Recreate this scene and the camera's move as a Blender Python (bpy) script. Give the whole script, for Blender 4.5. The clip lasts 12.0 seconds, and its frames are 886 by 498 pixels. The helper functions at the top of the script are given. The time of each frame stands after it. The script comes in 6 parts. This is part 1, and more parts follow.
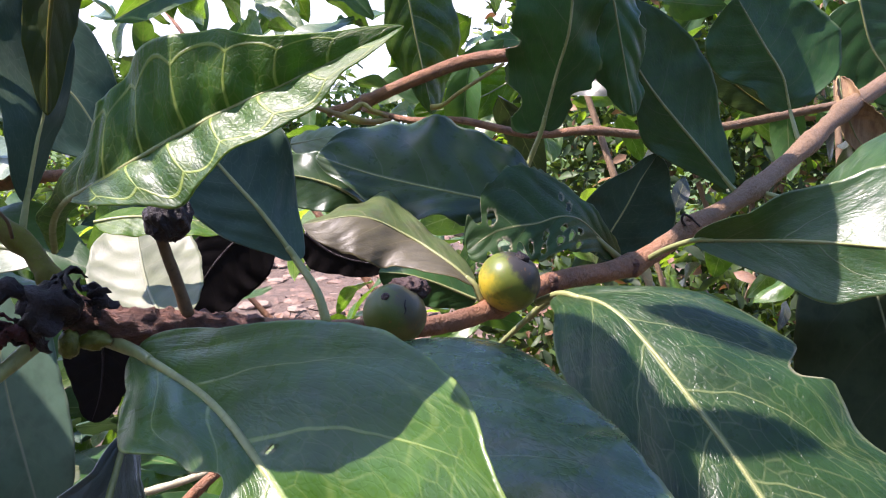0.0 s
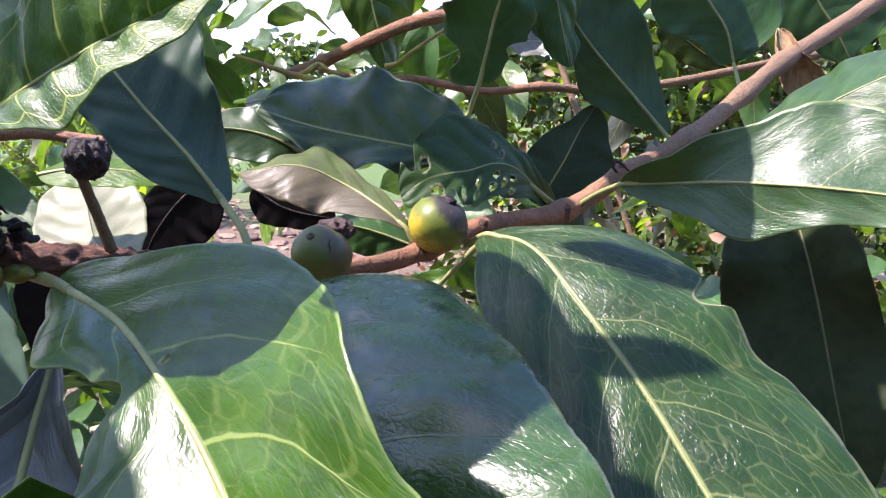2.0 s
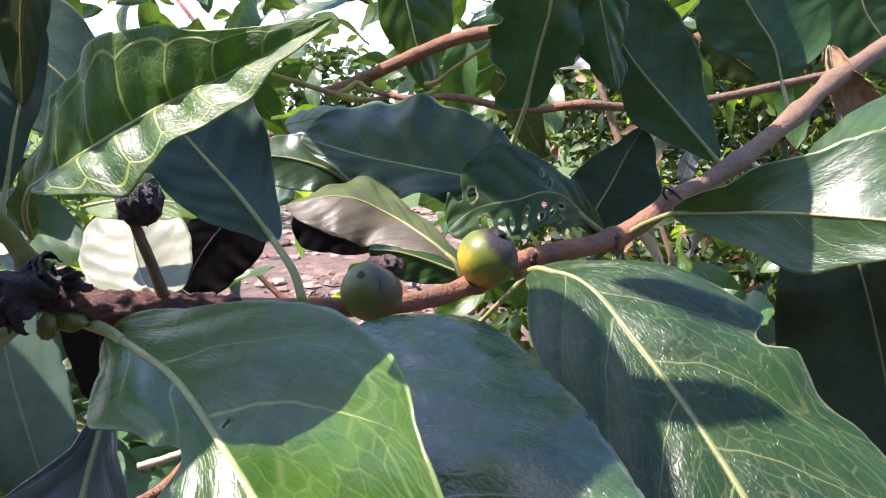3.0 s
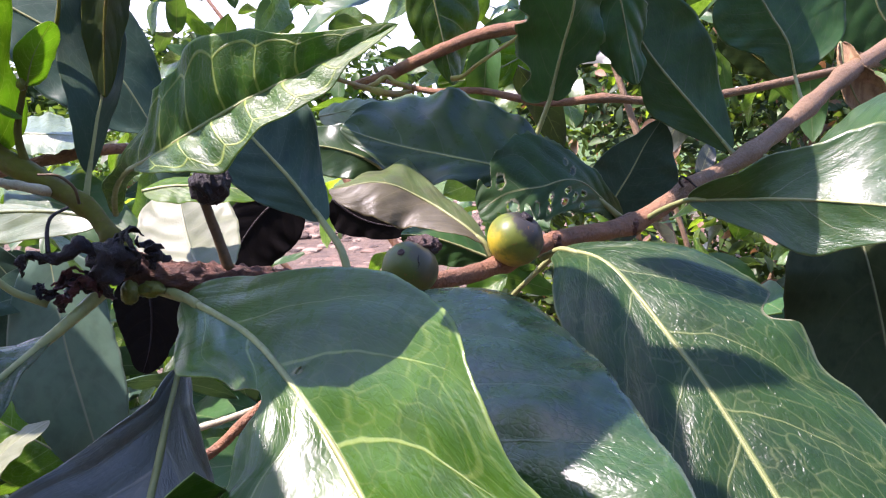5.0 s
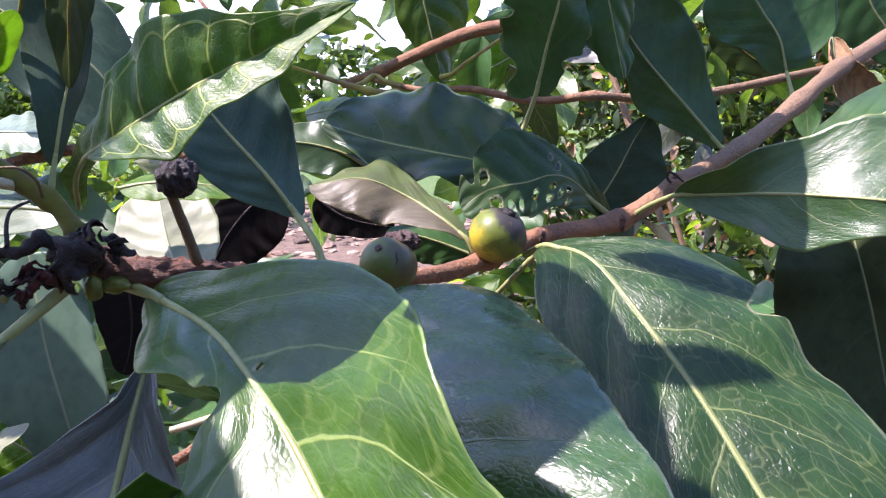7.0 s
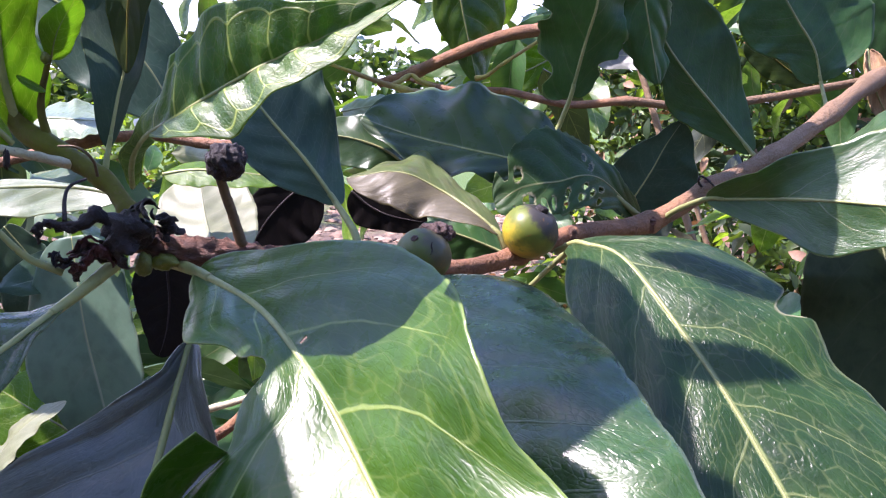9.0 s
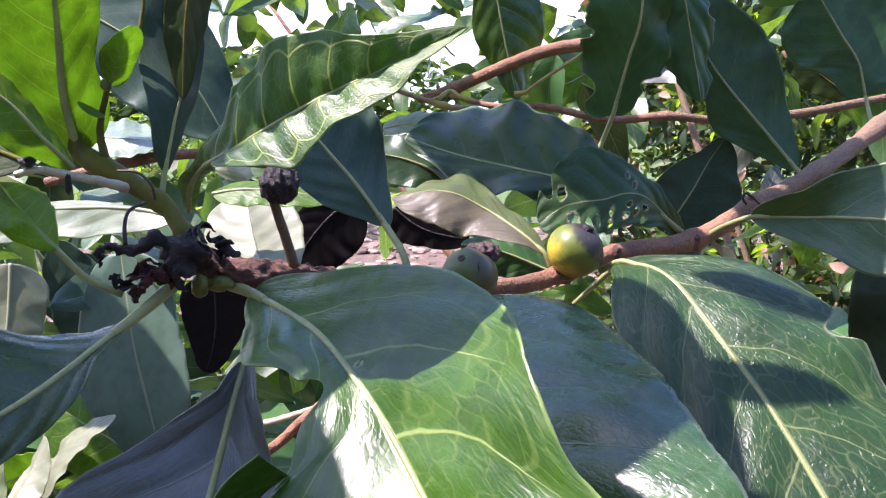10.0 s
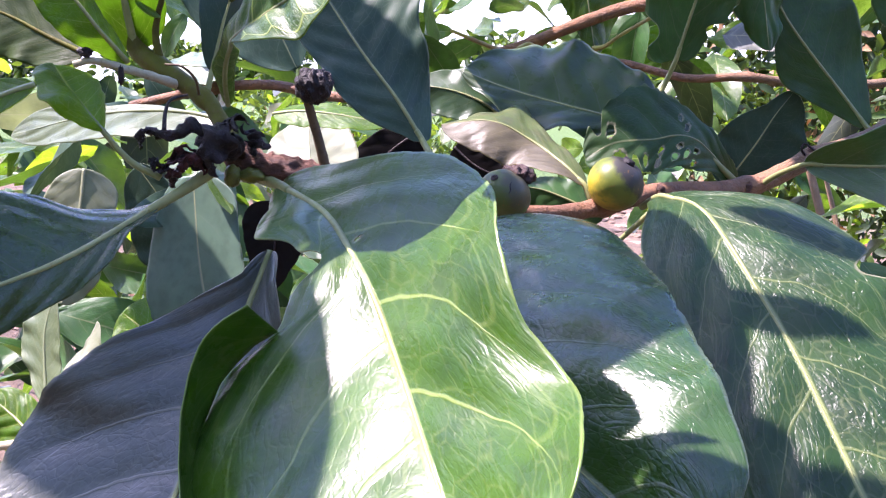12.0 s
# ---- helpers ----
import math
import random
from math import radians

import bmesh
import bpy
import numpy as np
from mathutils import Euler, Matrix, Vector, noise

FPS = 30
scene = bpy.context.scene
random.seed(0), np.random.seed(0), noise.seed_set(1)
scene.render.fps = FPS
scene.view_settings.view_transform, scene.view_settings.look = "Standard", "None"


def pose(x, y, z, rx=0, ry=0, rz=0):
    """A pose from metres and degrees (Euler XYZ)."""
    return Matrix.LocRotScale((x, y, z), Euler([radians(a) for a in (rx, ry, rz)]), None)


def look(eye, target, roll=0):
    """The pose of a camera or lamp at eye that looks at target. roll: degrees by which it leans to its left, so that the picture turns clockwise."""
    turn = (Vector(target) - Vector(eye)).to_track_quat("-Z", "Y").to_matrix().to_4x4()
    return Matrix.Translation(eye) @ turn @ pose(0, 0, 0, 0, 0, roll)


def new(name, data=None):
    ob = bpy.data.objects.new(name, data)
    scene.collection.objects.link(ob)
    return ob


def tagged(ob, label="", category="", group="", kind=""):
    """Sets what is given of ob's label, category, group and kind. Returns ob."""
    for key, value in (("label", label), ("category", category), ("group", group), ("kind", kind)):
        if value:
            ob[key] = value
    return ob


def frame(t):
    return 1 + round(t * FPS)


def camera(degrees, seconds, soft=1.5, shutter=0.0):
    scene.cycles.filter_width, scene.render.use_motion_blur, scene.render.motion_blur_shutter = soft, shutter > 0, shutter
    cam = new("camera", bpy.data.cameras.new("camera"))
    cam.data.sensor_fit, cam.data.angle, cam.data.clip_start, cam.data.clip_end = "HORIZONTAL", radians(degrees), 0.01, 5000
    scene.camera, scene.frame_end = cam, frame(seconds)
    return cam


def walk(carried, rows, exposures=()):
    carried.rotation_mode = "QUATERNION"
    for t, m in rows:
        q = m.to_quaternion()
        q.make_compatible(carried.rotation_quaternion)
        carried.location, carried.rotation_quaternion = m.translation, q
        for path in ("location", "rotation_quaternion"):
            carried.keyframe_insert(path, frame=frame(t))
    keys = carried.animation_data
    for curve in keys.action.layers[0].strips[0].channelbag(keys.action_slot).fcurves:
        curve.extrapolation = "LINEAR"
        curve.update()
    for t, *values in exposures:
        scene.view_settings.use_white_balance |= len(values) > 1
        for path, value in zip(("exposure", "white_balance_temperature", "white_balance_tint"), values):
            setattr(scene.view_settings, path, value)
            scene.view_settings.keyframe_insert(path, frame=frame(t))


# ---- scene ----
cam = camera(52.77, 12.0, soft=1.2)
# seconds, eye x y z, yaw, pitch, roll
ROWS = [
    (0, 0.02357, 0.01782, 1.42080, 0.770, -7.409, 0.107),
    (0.5, 0.03983, -0.00196, 1.41697, 0.523, -7.591, 0.121),
    (1, 0.05267, -0.02168, 1.41664, -0.466, -6.453, 0.522),
    (1.5, 0.05087, -0.02084, 1.41626, -0.003, -8.428, -0.338),
    (2, 0.05186, -0.00107, 1.41004, -0.086, -9.322, -0.660),
    (2.5, 0.04836, 0.00785, 1.42296, 1.171, -9.250, -0.635),
    (3, 0.04214, 0.00932, 1.42356, 1.833, -9.050, -1.013),
    (4.8, 0.03785, -0.02162, 1.42232, 2.917, -9.749, -0.771),
    (5, 0.03574, -0.02850, 1.42304, 2.955, -9.411, -0.931),
    (5.5, 0.03142, -0.01325, 1.41828, 3.275, -10.262, -0.611),
    (6, 0.03778, -0.00542, 1.41732, 3.871, -9.630, -0.970),
    (6.5, 0.04312, -0.00842, 1.41590, 3.533, -9.670, -0.987),
    (7, 0.04478, -0.01893, 1.41730, 2.905, -9.144, -1.129),
    (7.5, 0.04097, -0.03507, 1.41871, 3.014, -9.208, -0.272),
    (9.3, 0.04093, -0.03012, 1.41241, 4.604, -8.787, 0.642),
    (9.5, 0.04091, -0.02965, 1.41394, 4.579, -9.010, 0.792),
    (10, 0.03484, -0.03539, 1.41802, 6.678, -8.172, 0.242),
    (10.5, 0.02868, -0.01998, 1.40440, 8.048, -9.025, 0.296),
    (11, 0.03365, -0.01896, 1.40381, 9.033, -9.368, 0.447),
    (11.5, 0.05852, -0.03065, 1.39362, 9.663, -10.219, 2.139),
    (12, 0.06968, -0.04444, 1.39056, 12.964, -9.679, 3.095),
]
walk(cam, [(t, pose(x, y, z, 90 + pitch, 0, yaw) @ pose(0, 0, 0, 0, 0, roll)) for t, x, y, z, yaw, pitch, roll in ROWS],
     exposures=((0.0, 1.66, 5750, 31), (1.5, 1.84, 5750, 32), (3.0, 1.80, 5750, 34), (9.5, 1.89, 5600, 37), (11.0, 1.99, 5600, 39), (12.0, 2.14, 5650, 41)))

# ---- light ----
SUN = Vector((-0.56, -0.09, 1.0)).normalized()
world = bpy.data.worlds.new("sky")
scene.world = world
world.use_nodes = True
wn = world.node_tree.nodes
sky = wn.new("ShaderNodeTexSky")
sky.sky_type, sky.sun_disc = "NISHITA", False
sky.sun_elevation, sky.sun_rotation = math.asin(SUN.z), math.atan2(SUN.x, SUN.y)
sky.air_density, sky.dust_density, sky.ozone_density = 1.5, 1.2, 4.5
world.node_tree.links.new(sky.outputs[0], wn["Background"].inputs[0])
wn["Background"].inputs[1].default_value = 0.112
sun = new("sun", bpy.data.lights.new("sun", "SUN"))
sun.data.energy, sun.data.angle, sun.data.color = 4.5, radians(0.53), (1.0, 0.90, 0.70)
sun.matrix_world = look((0, 0, 6), Vector((0, 0, 6)) - SUN)


# ---- materials ----
def material(name):
    m = bpy.data.materials.new(name)
    m.use_nodes = True
    return m, m.node_tree.nodes, m.node_tree.links


def node(n, kind, **values):
    out = n.new(kind)
    for key, value in values.items():
        setattr(out, key, value)
    return out


class Net:
    """Short-hand for node sums."""

    def __init__(self, n, l):
        self.n, self.l = n, l

    def put(self, value, socket):
        if isinstance(value, (int, float)):
            socket.default_value = value
        elif isinstance(value, tuple):
            socket.default_value = value if len(value) == len(socket.default_value) else (*value, 1)
        else:
            self.l.new(value, socket)

    def math(self, op, a, b=0.0, clamp=False):
        k = node(self.n, "ShaderNodeMath", operation=op, use_clamp=clamp)
        self.put(a, k.inputs[0]), self.put(b, k.inputs[1])
        return k.outputs[0]

    def ramp(self, value, lo, hi, a=0.0, b=1.0):
        k = node(self.n, "ShaderNodeMapRange", interpolation_type="SMOOTHSTEP")
        for s, v in zip(k.inputs, (value, lo, hi, a, b)):
            self.put(v, s)
        return k.outputs[0]

    def mix(self, f, a, b):
        k = node(self.n, "ShaderNodeMix", data_type="RGBA")
        self.put(f, k.inputs[0]), self.put(a, k.inputs[6]), self.put(b, k.inputs[7])
        return k.outputs[2]

    def noise(self, vector, scale, detail=3.0, rough=0.55):
        k = node(self.n, "ShaderNodeTexNoise")
        self.put(vector, k.inputs["Vector"])
        k.inputs["Scale"].default_value, k.inputs["Detail"].default_value, k.inputs["Roughness"].default_value = scale, detail, rough
        return k.outputs[0]

    def bump(self, height, strength, distance):
        k = node(self.n, "ShaderNodeBump")
        k.inputs["Strength"].default_value, k.inputs["Distance"].default_value = strength, distance
        self.put(height, k.inputs["Height"])
        return k.outputs[0]


def leaf_material(name, green, deep, vein, through_colour, trans=0.3, rough=0.3, veins=6.0, loops=0.25, marked=0.42, relief=1.0, worn=(0.16, 0.10, 0.03), wear=0.03, gloss=0.75, arching=1.0, thick=0.75, ladder=(3.2, 8.0), wrinkle=(5.0, 13.0), creased=1.0, netted=0.16, other=None, hem=1.0):
    m, n, l = material(name)
    k = Net(n, l)
    uv = node(n, "ShaderNodeUVMap", uv_map="blade")
    sep = node(n, "ShaderNodeSeparateXYZ")
    l.new(uv.outputs[0], sep.inputs[0])
    u, v = sep.outputs[0], sep.outputs[1]
    obj = node(n, "ShaderNodeTexCoord").outputs["Object"]
    rnd = node(n, "ShaderNodeObjectInfo").outputs["Random"]
    wob = k.math("MULTIPLY", k.math("SUBTRACT", k.noise(obj, 45.0, 2.0), 0.5), 0.22)
    m1 = k.math("SUBTRACT", k.math("MULTIPLY", v, 2.0), 1.0)
    av = k.math("ABSOLUTE", m1)
    side = k.math("MULTIPLY", k.math("GREATER_THAN", m1, 0.0), 0.42)
    arch = k.math("ADD", k.math("MULTIPLY", av, 0.13 * arching), k.math("MULTIPLY", k.math("MULTIPLY", av, av), 0.17 * arching))
    s = k.math("ADD", k.math("ADD", k.math("MULTIPLY", k.math("SUBTRACT", u, arch), veins), side), wob)
    tri = k.math("ABSOLUTE", k.math("SUBTRACT", k.math("FRACT", s), 0.5))
    thin = k.ramp(av, 0.0, 0.9, 0.052 * thick, 0.018 * thick)
    lateral = k.math("SUBTRACT", 1.0, k.ramp(k.math("DIVIDE", tri, thin), 0.25, 1.0))
    lateral = k.math("MULTIPLY", lateral, k.ramp(av, 0.99, 0.80))
    bow = k.math("SUBTRACT", 1.0, k.math("MULTIPLY", tri, 2.0))
    loop = k.math("SUBTRACT", k.math("SUBTRACT", 0.84, k.math("MULTIPLY", k.math("MULTIPLY", bow, bow), 0.16)), av)
    loop = k.math("MULTIPLY", k.math("SUBTRACT", 1.0, k.ramp(k.math("ABSOLUTE", loop), 0.006 * hem, 0.018 * hem)), loops)
    lateral = k.math("MAXIMUM", k.math("MULTIPLY", lateral, k.ramp(av, 0.80, 0.68, 0.35, 1.0)), loop)
    halo = k.math("SUBTRACT", 1.0, k.ramp(tri, 0.0, 0.30))
    mid = k.math("SUBTRACT", 1.0, k.ramp(av, 0.012, 0.034))
    # fine net between the side veins
    comb = node(n, "ShaderNodeCombineXYZ")
    l.new(k.math("MULTIPLY", s, ladder[0]), comb.inputs[0])
    l.new(k.math("MULTIPLY", m1, ladder[1]), comb.inputs[1])
    l.new(k.math("MULTIPLY", rnd, 9.0), comb.inputs[2])
    bend = node(n, "ShaderNodeTexNoise")
    bend.inputs["Scale"].default_value, bend.inputs["Detail"].default_value = 70.0, 1.0
    l.new(obj, bend.inputs["Vector"])
    shift = node(n, "ShaderNodeVectorMath", operation="MULTIPLY_ADD")
    shift.inputs[1].default_value = (0.6, 0.9, 0.0)
    l.new(bend.outputs["Color"], shift.inputs[0]), l.new(comb.outputs[0], shift.inputs[2])
    vor = node(n, "ShaderNodeTexVoronoi", feature="DISTANCE_TO_EDGE")
    vor.inputs["Scale"].default_value = 1.0
    l.new(shift.outputs[0], vor.inputs["Vector"])
    net = k.math("SUBTRACT", 1.0, k.ramp(vor.outputs["Distance"], 0.0, 0.055))
    vor2 = node(n, "ShaderNodeTexVoronoi", feature="DISTANCE_TO_EDGE")
    vor2.inputs["Scale"].default_value = 2.7
    l.new(shift.outputs[0], vor2.inputs["Vector"])
    net2 = k.math("SUBTRACT", 1.0, k.ramp(vor2.outputs["Distance"], 0.0, 0.16))
    patch = k.ramp(k.noise(obj, 24.0, 4.0), 0.35, 0.7)
    col = k.mix(patch, green, deep)
    if other:
        col = k.mix(k.math("GREATER_THAN", m1, 0.0), col, k.mix(patch, other, tuple(0.75 * c for c in other)))
    col = k.mix(k.ramp(k.noise(obj, 85.0, 3.0), 0.45, 0.7, 0.0, 0.5), col, tuple(0.62 * c for c in deep))
    col = k.mix(k.math("MULTIPLY", halo, 0.08), col, tuple(0.6 * a + 0.4 * b for a, b in zip(green, vein)))
    col = k.mix(k.math("MULTIPLY", net, netted), col, vein)
    col = k.mix(k.math("MULTIPLY", lateral, marked), col, vein)
    col = k.mix(mid, col, vein)
    edge = k.math("MULTIPLY", k.ramp(av, 0.972, 0.993), 0.6)
    col = k.mix(edge, col, vein)
    spots = k.math("MULTIPLY", k.ramp(k.noise(obj, 190.0, 3.0), 0.70, 0.76), wear)
    blotch = k.math("MULTIPLY", k.ramp(k.noise(obj, 30.0, 5.0, 0.7), 0.66, 0.78), wear)
    col = k.mix(k.math("MAXIMUM", spots, blotch), col, worn)
    rim = node(n, "ShaderNodeAttribute", attribute_name="rim").outputs["Fac"]
    col = k.mix(k.math("MULTIPLY", rim, 0.8), col, (0.36, 0.33, 0.20))
    hsv = node(n, "ShaderNodeHueSaturation")
    l.new(k.math("ADD", 0.85, k.math("MULTIPLY", rnd, 0.3)), hsv.inputs["Value"])
    l.new(k.math("ADD", 0.49, k.math("MULTIPLY", rnd, 0.02)), hsv.inputs["Hue"])
    l.new(col, hsv.inputs["Color"])
    col = hsv.outputs[0]
    crumple = k.noise(obj, 330.0, 2.0)
    swell = k.noise(obj, 60.0, 3.0)
    comb2 = node(n, "ShaderNodeCombineXYZ")
    l.new(k.math("MULTIPLY", s, 2.6), comb2.inputs[0])
    l.new(k.math("MULTIPLY", m1, 6.0), comb2.inputs[1])
    l.new(rnd, comb2.inputs[2])
    ripple = k.noise(comb2.outputs[0], 1.0, 3.0, 0.5)
    h = k.math("ADD", k.math("MULTIPLY", k.ramp(vor2.outputs["Distance"], 0.0, 0.50), 0.06), k.math("MULTIPLY", k.ramp(vor.outputs["Distance"], 0.0, 0.35), 0.12))
    # short wrinkles that run from side vein to side vein
    comb3 = node(n, "ShaderNodeCombineXYZ")
    l.new(k.math("ADD", k.math("MULTIPLY", s, wrinkle[0]), k.math("MULTIPLY", swell, 2.0)), comb3.inputs[0])
    l.new(k.math("ADD", k.math("MULTIPLY", m1, wrinkle[1]), k.math("MULTIPLY", swell, 5.0)), comb3.inputs[1])
    l.new(rnd, comb3.inputs[2])
    crease = k.noise(comb3.outputs[0], 1.0, 1.0, 0.4)
    crease = k.math("SUBTRACT", 1.0, k.math("ABSOLUTE", k.math("MULTIPLY", k.math("SUBTRACT", crease, 0.5), 3.6)), clamp=True)
    crease = k.math("MULTIPLY", crease, k.ramp(k.noise(obj, 40.0, 2.0), 0.40, 0.62, 0.05, 1.0))
    h = k.math("ADD", h, k.math("ADD", k.math("MULTIPLY", ripple, 0.4), k.math("MULTIPLY", crease, 0.55 * creased)))
    h = k.math("ADD", h, k.math("MULTIPLY", k.ramp(vor2.outputs["Distance"], 0.0, 0.14), 0.10))
    h = k.math("ADD", h, k.math("MULTIPLY", halo, -0.9))
    h = k.math("ADD", h, k.math("MULTIPLY", k.math("ADD", lateral, mid), 0.5))
    h = k.math("ADD", h, k.math("ADD", k.math("MULTIPLY", crumple, 0.34), k.math("MULTIPLY", swell, 1.2)))
    normal = k.bump(h, 0.15 * relief, 0.0010)
    wax = k.bump(h, 0.42 * relief, 0.0010)
    b = n["Principled BSDF"]
    l.new(col, b.inputs["Base Color"])
    l.new(normal, b.inputs["Normal"])
    l.new(k.ramp(k.noise(obj, 110.0, 4.0), 0.3, 0.75, rough - 0.05, rough + 0.08), b.inputs["Roughness"])
    b.inputs["Specular IOR Level"].default_value = gloss * 0.45
    b.inputs["Coat Weight"].default_value, b.inputs["Coat IOR"].default_value = min(1.0, gloss * 0.8), 1.45
    l.new(k.ramp(k.noise(obj, 140.0, 3.0), 0.3, 0.75, rough - 0.10, rough + 0.04), b.inputs["Coat Roughness"])
    l.new(wax, b.inputs["Coat Normal"])
    tl = node(n, "ShaderNodeBsdfTranslucent")
    lines = k.math("MAXIMUM", k.math("MULTIPLY", lateral, 0.6), k.math("MULTIPLY", net, 0.3))
    cells = k.mix(k.ramp(k.noise(obj, 50.0, 4.0), 0.35, 0.7), through_colour, tuple(0.6 * c for c in through_colour))
    l.new(k.mix(k.math("MAXIMUM", lines, mid), cells, vein), tl.inputs["Color"])
    l.new(normal, tl.inputs["Normal"])
    mx = node(n, "ShaderNodeMixShader")
    mx.inputs[0].default_value = trans
    l.new(b.outputs[0], mx.inputs[1]), l.new(tl.outputs[0], mx.inputs[2])
    l.new(mx.outputs[0], n["Material Output"].inputs["Surface"])
    return m


def plain_material(name, a, b, scale, rough=0.7, bump=0.4, distance=0.001, third=None, spec=0.4, stretch=None, older=None):
    """Two colours mottled at two scales, with relief."""
    m, n, l = material(name)
    k = Net(n, l)
    obj = node(n, "ShaderNodeTexCoord").outputs["Object"]
    if stretch:
        mp = node(n, "ShaderNodeMapping")
        mp.inputs["Scale"].default_value = stretch
        l.new(obj, mp.inputs["Vector"])
        obj = mp.outputs[0]
    big, small = k.noise(obj, scale, 4.0), k.noise(obj, scale * 7, 4.0, 0.65)
    col = k.mix(k.ramp(big, 0.35, 0.68), a, b)
    col = k.mix(k.ramp(small, 0.55, 0.72, 0.0, 0.75), col, third or tuple(0.45 * c for c in a))
    if older:
        sep = node(n, "ShaderNodeSeparateXYZ")
        l.new(obj, sep.inputs[0])
        col = k.mix(k.ramp(k.math("ADD", sep.outputs[0], k.math("MULTIPLY", big, 0.08)), 0.12, 0.26, 0.0, 0.75), col, k.mix(small, older, tuple(0.6 * c for c in older)))
    p = n["Principled BSDF"]
    l.new(col, p.inputs["Base Color"])
    p.inputs["Specular IOR Level"].default_value = spec
    l.new(k.ramp(small, 0.3, 0.7, rough - 0.08, min(1.0, rough + 0.1)), p.inputs["Roughness"])
    l.new(k.bump(k.math("ADD", k.math("MULTIPLY", big, 1.5), small), bump, distance), p.inputs["Normal"])
    return m


VEIN = (0.21, 0.26, 0.065)
M_LEAF = leaf_material("leaf_green", (0.040, 0.088, 0.003), (0.023, 0.058, 0.004), VEIN, (0.30, 0.58, 0.012), trans=0.21, rough=0.34, marked=0.75, gloss=0.62, relief=0.8, creased=1.0, netted=0.2)
M_YOUNG = leaf_material("leaf_fresh", (0.036, 0.100, 0.006), (0.014, 0.048, 0.004), (0.30, 0.38, 0.07), (0.32, 0.62, 0.015), trans=0.30, rough=0.46, loops=1.0, marked=0.95, relief=1.5, gloss=0.8, veins=15.0, arching=0.12, thick=0.95, ladder=(4.0, 4.0), wrinkle=(8.0, 3.0), netted=0.25, hem=1.7)
M_LIME = leaf_material("leaf_lime", (0.060, 0.130, 0.006), (0.038, 0.092, 0.006), (0.46, 0.52, 0.10), (0.42, 0.66, 0.010), trans=0.52, rough=0.36, relief=1.2, marked=0.85, thick=0.6, netted=0.3, gloss=0.5)
M_PALE = leaf_material("leaf_underside", (0.128, 0.115, 0.066), (0.090, 0.078, 0.046), (0.30, 0.26, 0.11), (0.40, 0.40, 0.10), trans=0.22, rough=0.45, relief=1.0, marked=0.4, gloss=0.5, thick=0.5, other=(0.085, 0.130, 0.032))
# whitish base that puts strong sunlight into the leaf's colour
M_WHITE = leaf_material("leaf_sunlit_white", (0.20, 0.22, 0.12), (0.15, 0.165, 0.09), (0.30, 0.30, 0.18), (0.4, 0.46, 0.16), trans=0.25, rough=0.5, relief=0.6, thick=0.5)
M_MATT = leaf_material("leaf_matt", (0.033, 0.066, 0.040), (0.027, 0.055, 0.034), (0.14, 0.17, 0.11), (0.12, 0.22, 0.05), trans=0.08, rough=0.42, relief=0.4, gloss=0.28, marked=0.2, thick=0.5)
# base lightened: the pale sheen of the sky is put into this colour
M_HANGING = leaf_material("leaf_sky_sheen", (0.072, 0.125, 0.080), (0.060, 0.106, 0.068), (0.15, 0.18, 0.12), (0.14, 0.25, 0.08), trans=0.10, rough=0.5, relief=0.35, gloss=0.55, marked=0.15, thick=0.5, netted=0.06)
M_FAR = leaf_material("leaf_far", (0.045, 0.085, 0.010), (0.022, 0.045, 0.008), (0.10, 0.13, 0.03), (0.34, 0.52, 0.03), trans=0.25, rough=0.5, relief=0.3, gloss=0.4)
M_FAR_DARK = leaf_material("leaf_far_dark", (0.022, 0.042, 0.010), (0.014, 0.026, 0.008), (0.05, 0.06, 0.02), (0.15, 0.25, 0.02), trans=0.12, rough=0.55, relief=0.3, gloss=0.3)
# darkened leaf colour that carries shade for leaves under others
M_SHADE = leaf_material("leaf_shade_tone", (0.030, 0.036, 0.025), (0.026, 0.028, 0.024), (0.13, 0.13, 0.06), (0.10, 0.18, 0.02), trans=0.06, rough=0.40, relief=0.6, gloss=0.6, marked=0.7)
# dark, matt copy of the leaf green with deep shade put into the colour
M_DEEP = leaf_material("leaf_deep_shade", (0.034, 0.046, 0.018), (0.025, 0.034, 0.014), (0.05, 0.05, 0.025), (0.04, 0.06, 0.02), trans=0.03, rough=0.65, relief=0.4, gloss=0.12)
M_FOREST = leaf_material("leaf_forest", (0.031, 0.084, 0.017), (0.022, 0.060, 0.014), (0.13, 0.16, 0.06), (0.19, 0.38, 0.02), trans=0.16, rough=0.42, relief=0.8, gloss=0.45, marked=0.4, thick=0.5)
M_PLUM = leaf_material("leaf_plum", (0.054, 0.062, 0.050), (0.042, 0.047, 0.039), (0.16, 0.15, 0.10), (0.1, 0.1, 0.02), trans=0.05, rough=0.38, relief=1.7, gloss=1.0, marked=0.35, thick=0.8, wear=0.3, worn=(0.085, 0.05, 0.035), netted=0.12)
M_MATURE = leaf_material("leaf_mature", (0.019, 0.050, 0.011), (0.013, 0.035, 0.010), (0.19, 0.225, 0.085), (0.24, 0.45, 0.018), trans=0.12, rough=0.36, marked=0.5, gloss=0.40, relief=2.0, thick=0.5, netted=0.2, creased=1.0)
M_SHEEN = leaf_material("leaf_sheen", (0.038, 0.102, 0.028), (0.028, 0.076, 0.024), (0.26, 0.31, 0.12), (0.34, 0.56, 0.03), trans=0.22, rough=0.38, marked=0.45, gloss=0.75, relief=0.9, thick=0.55)
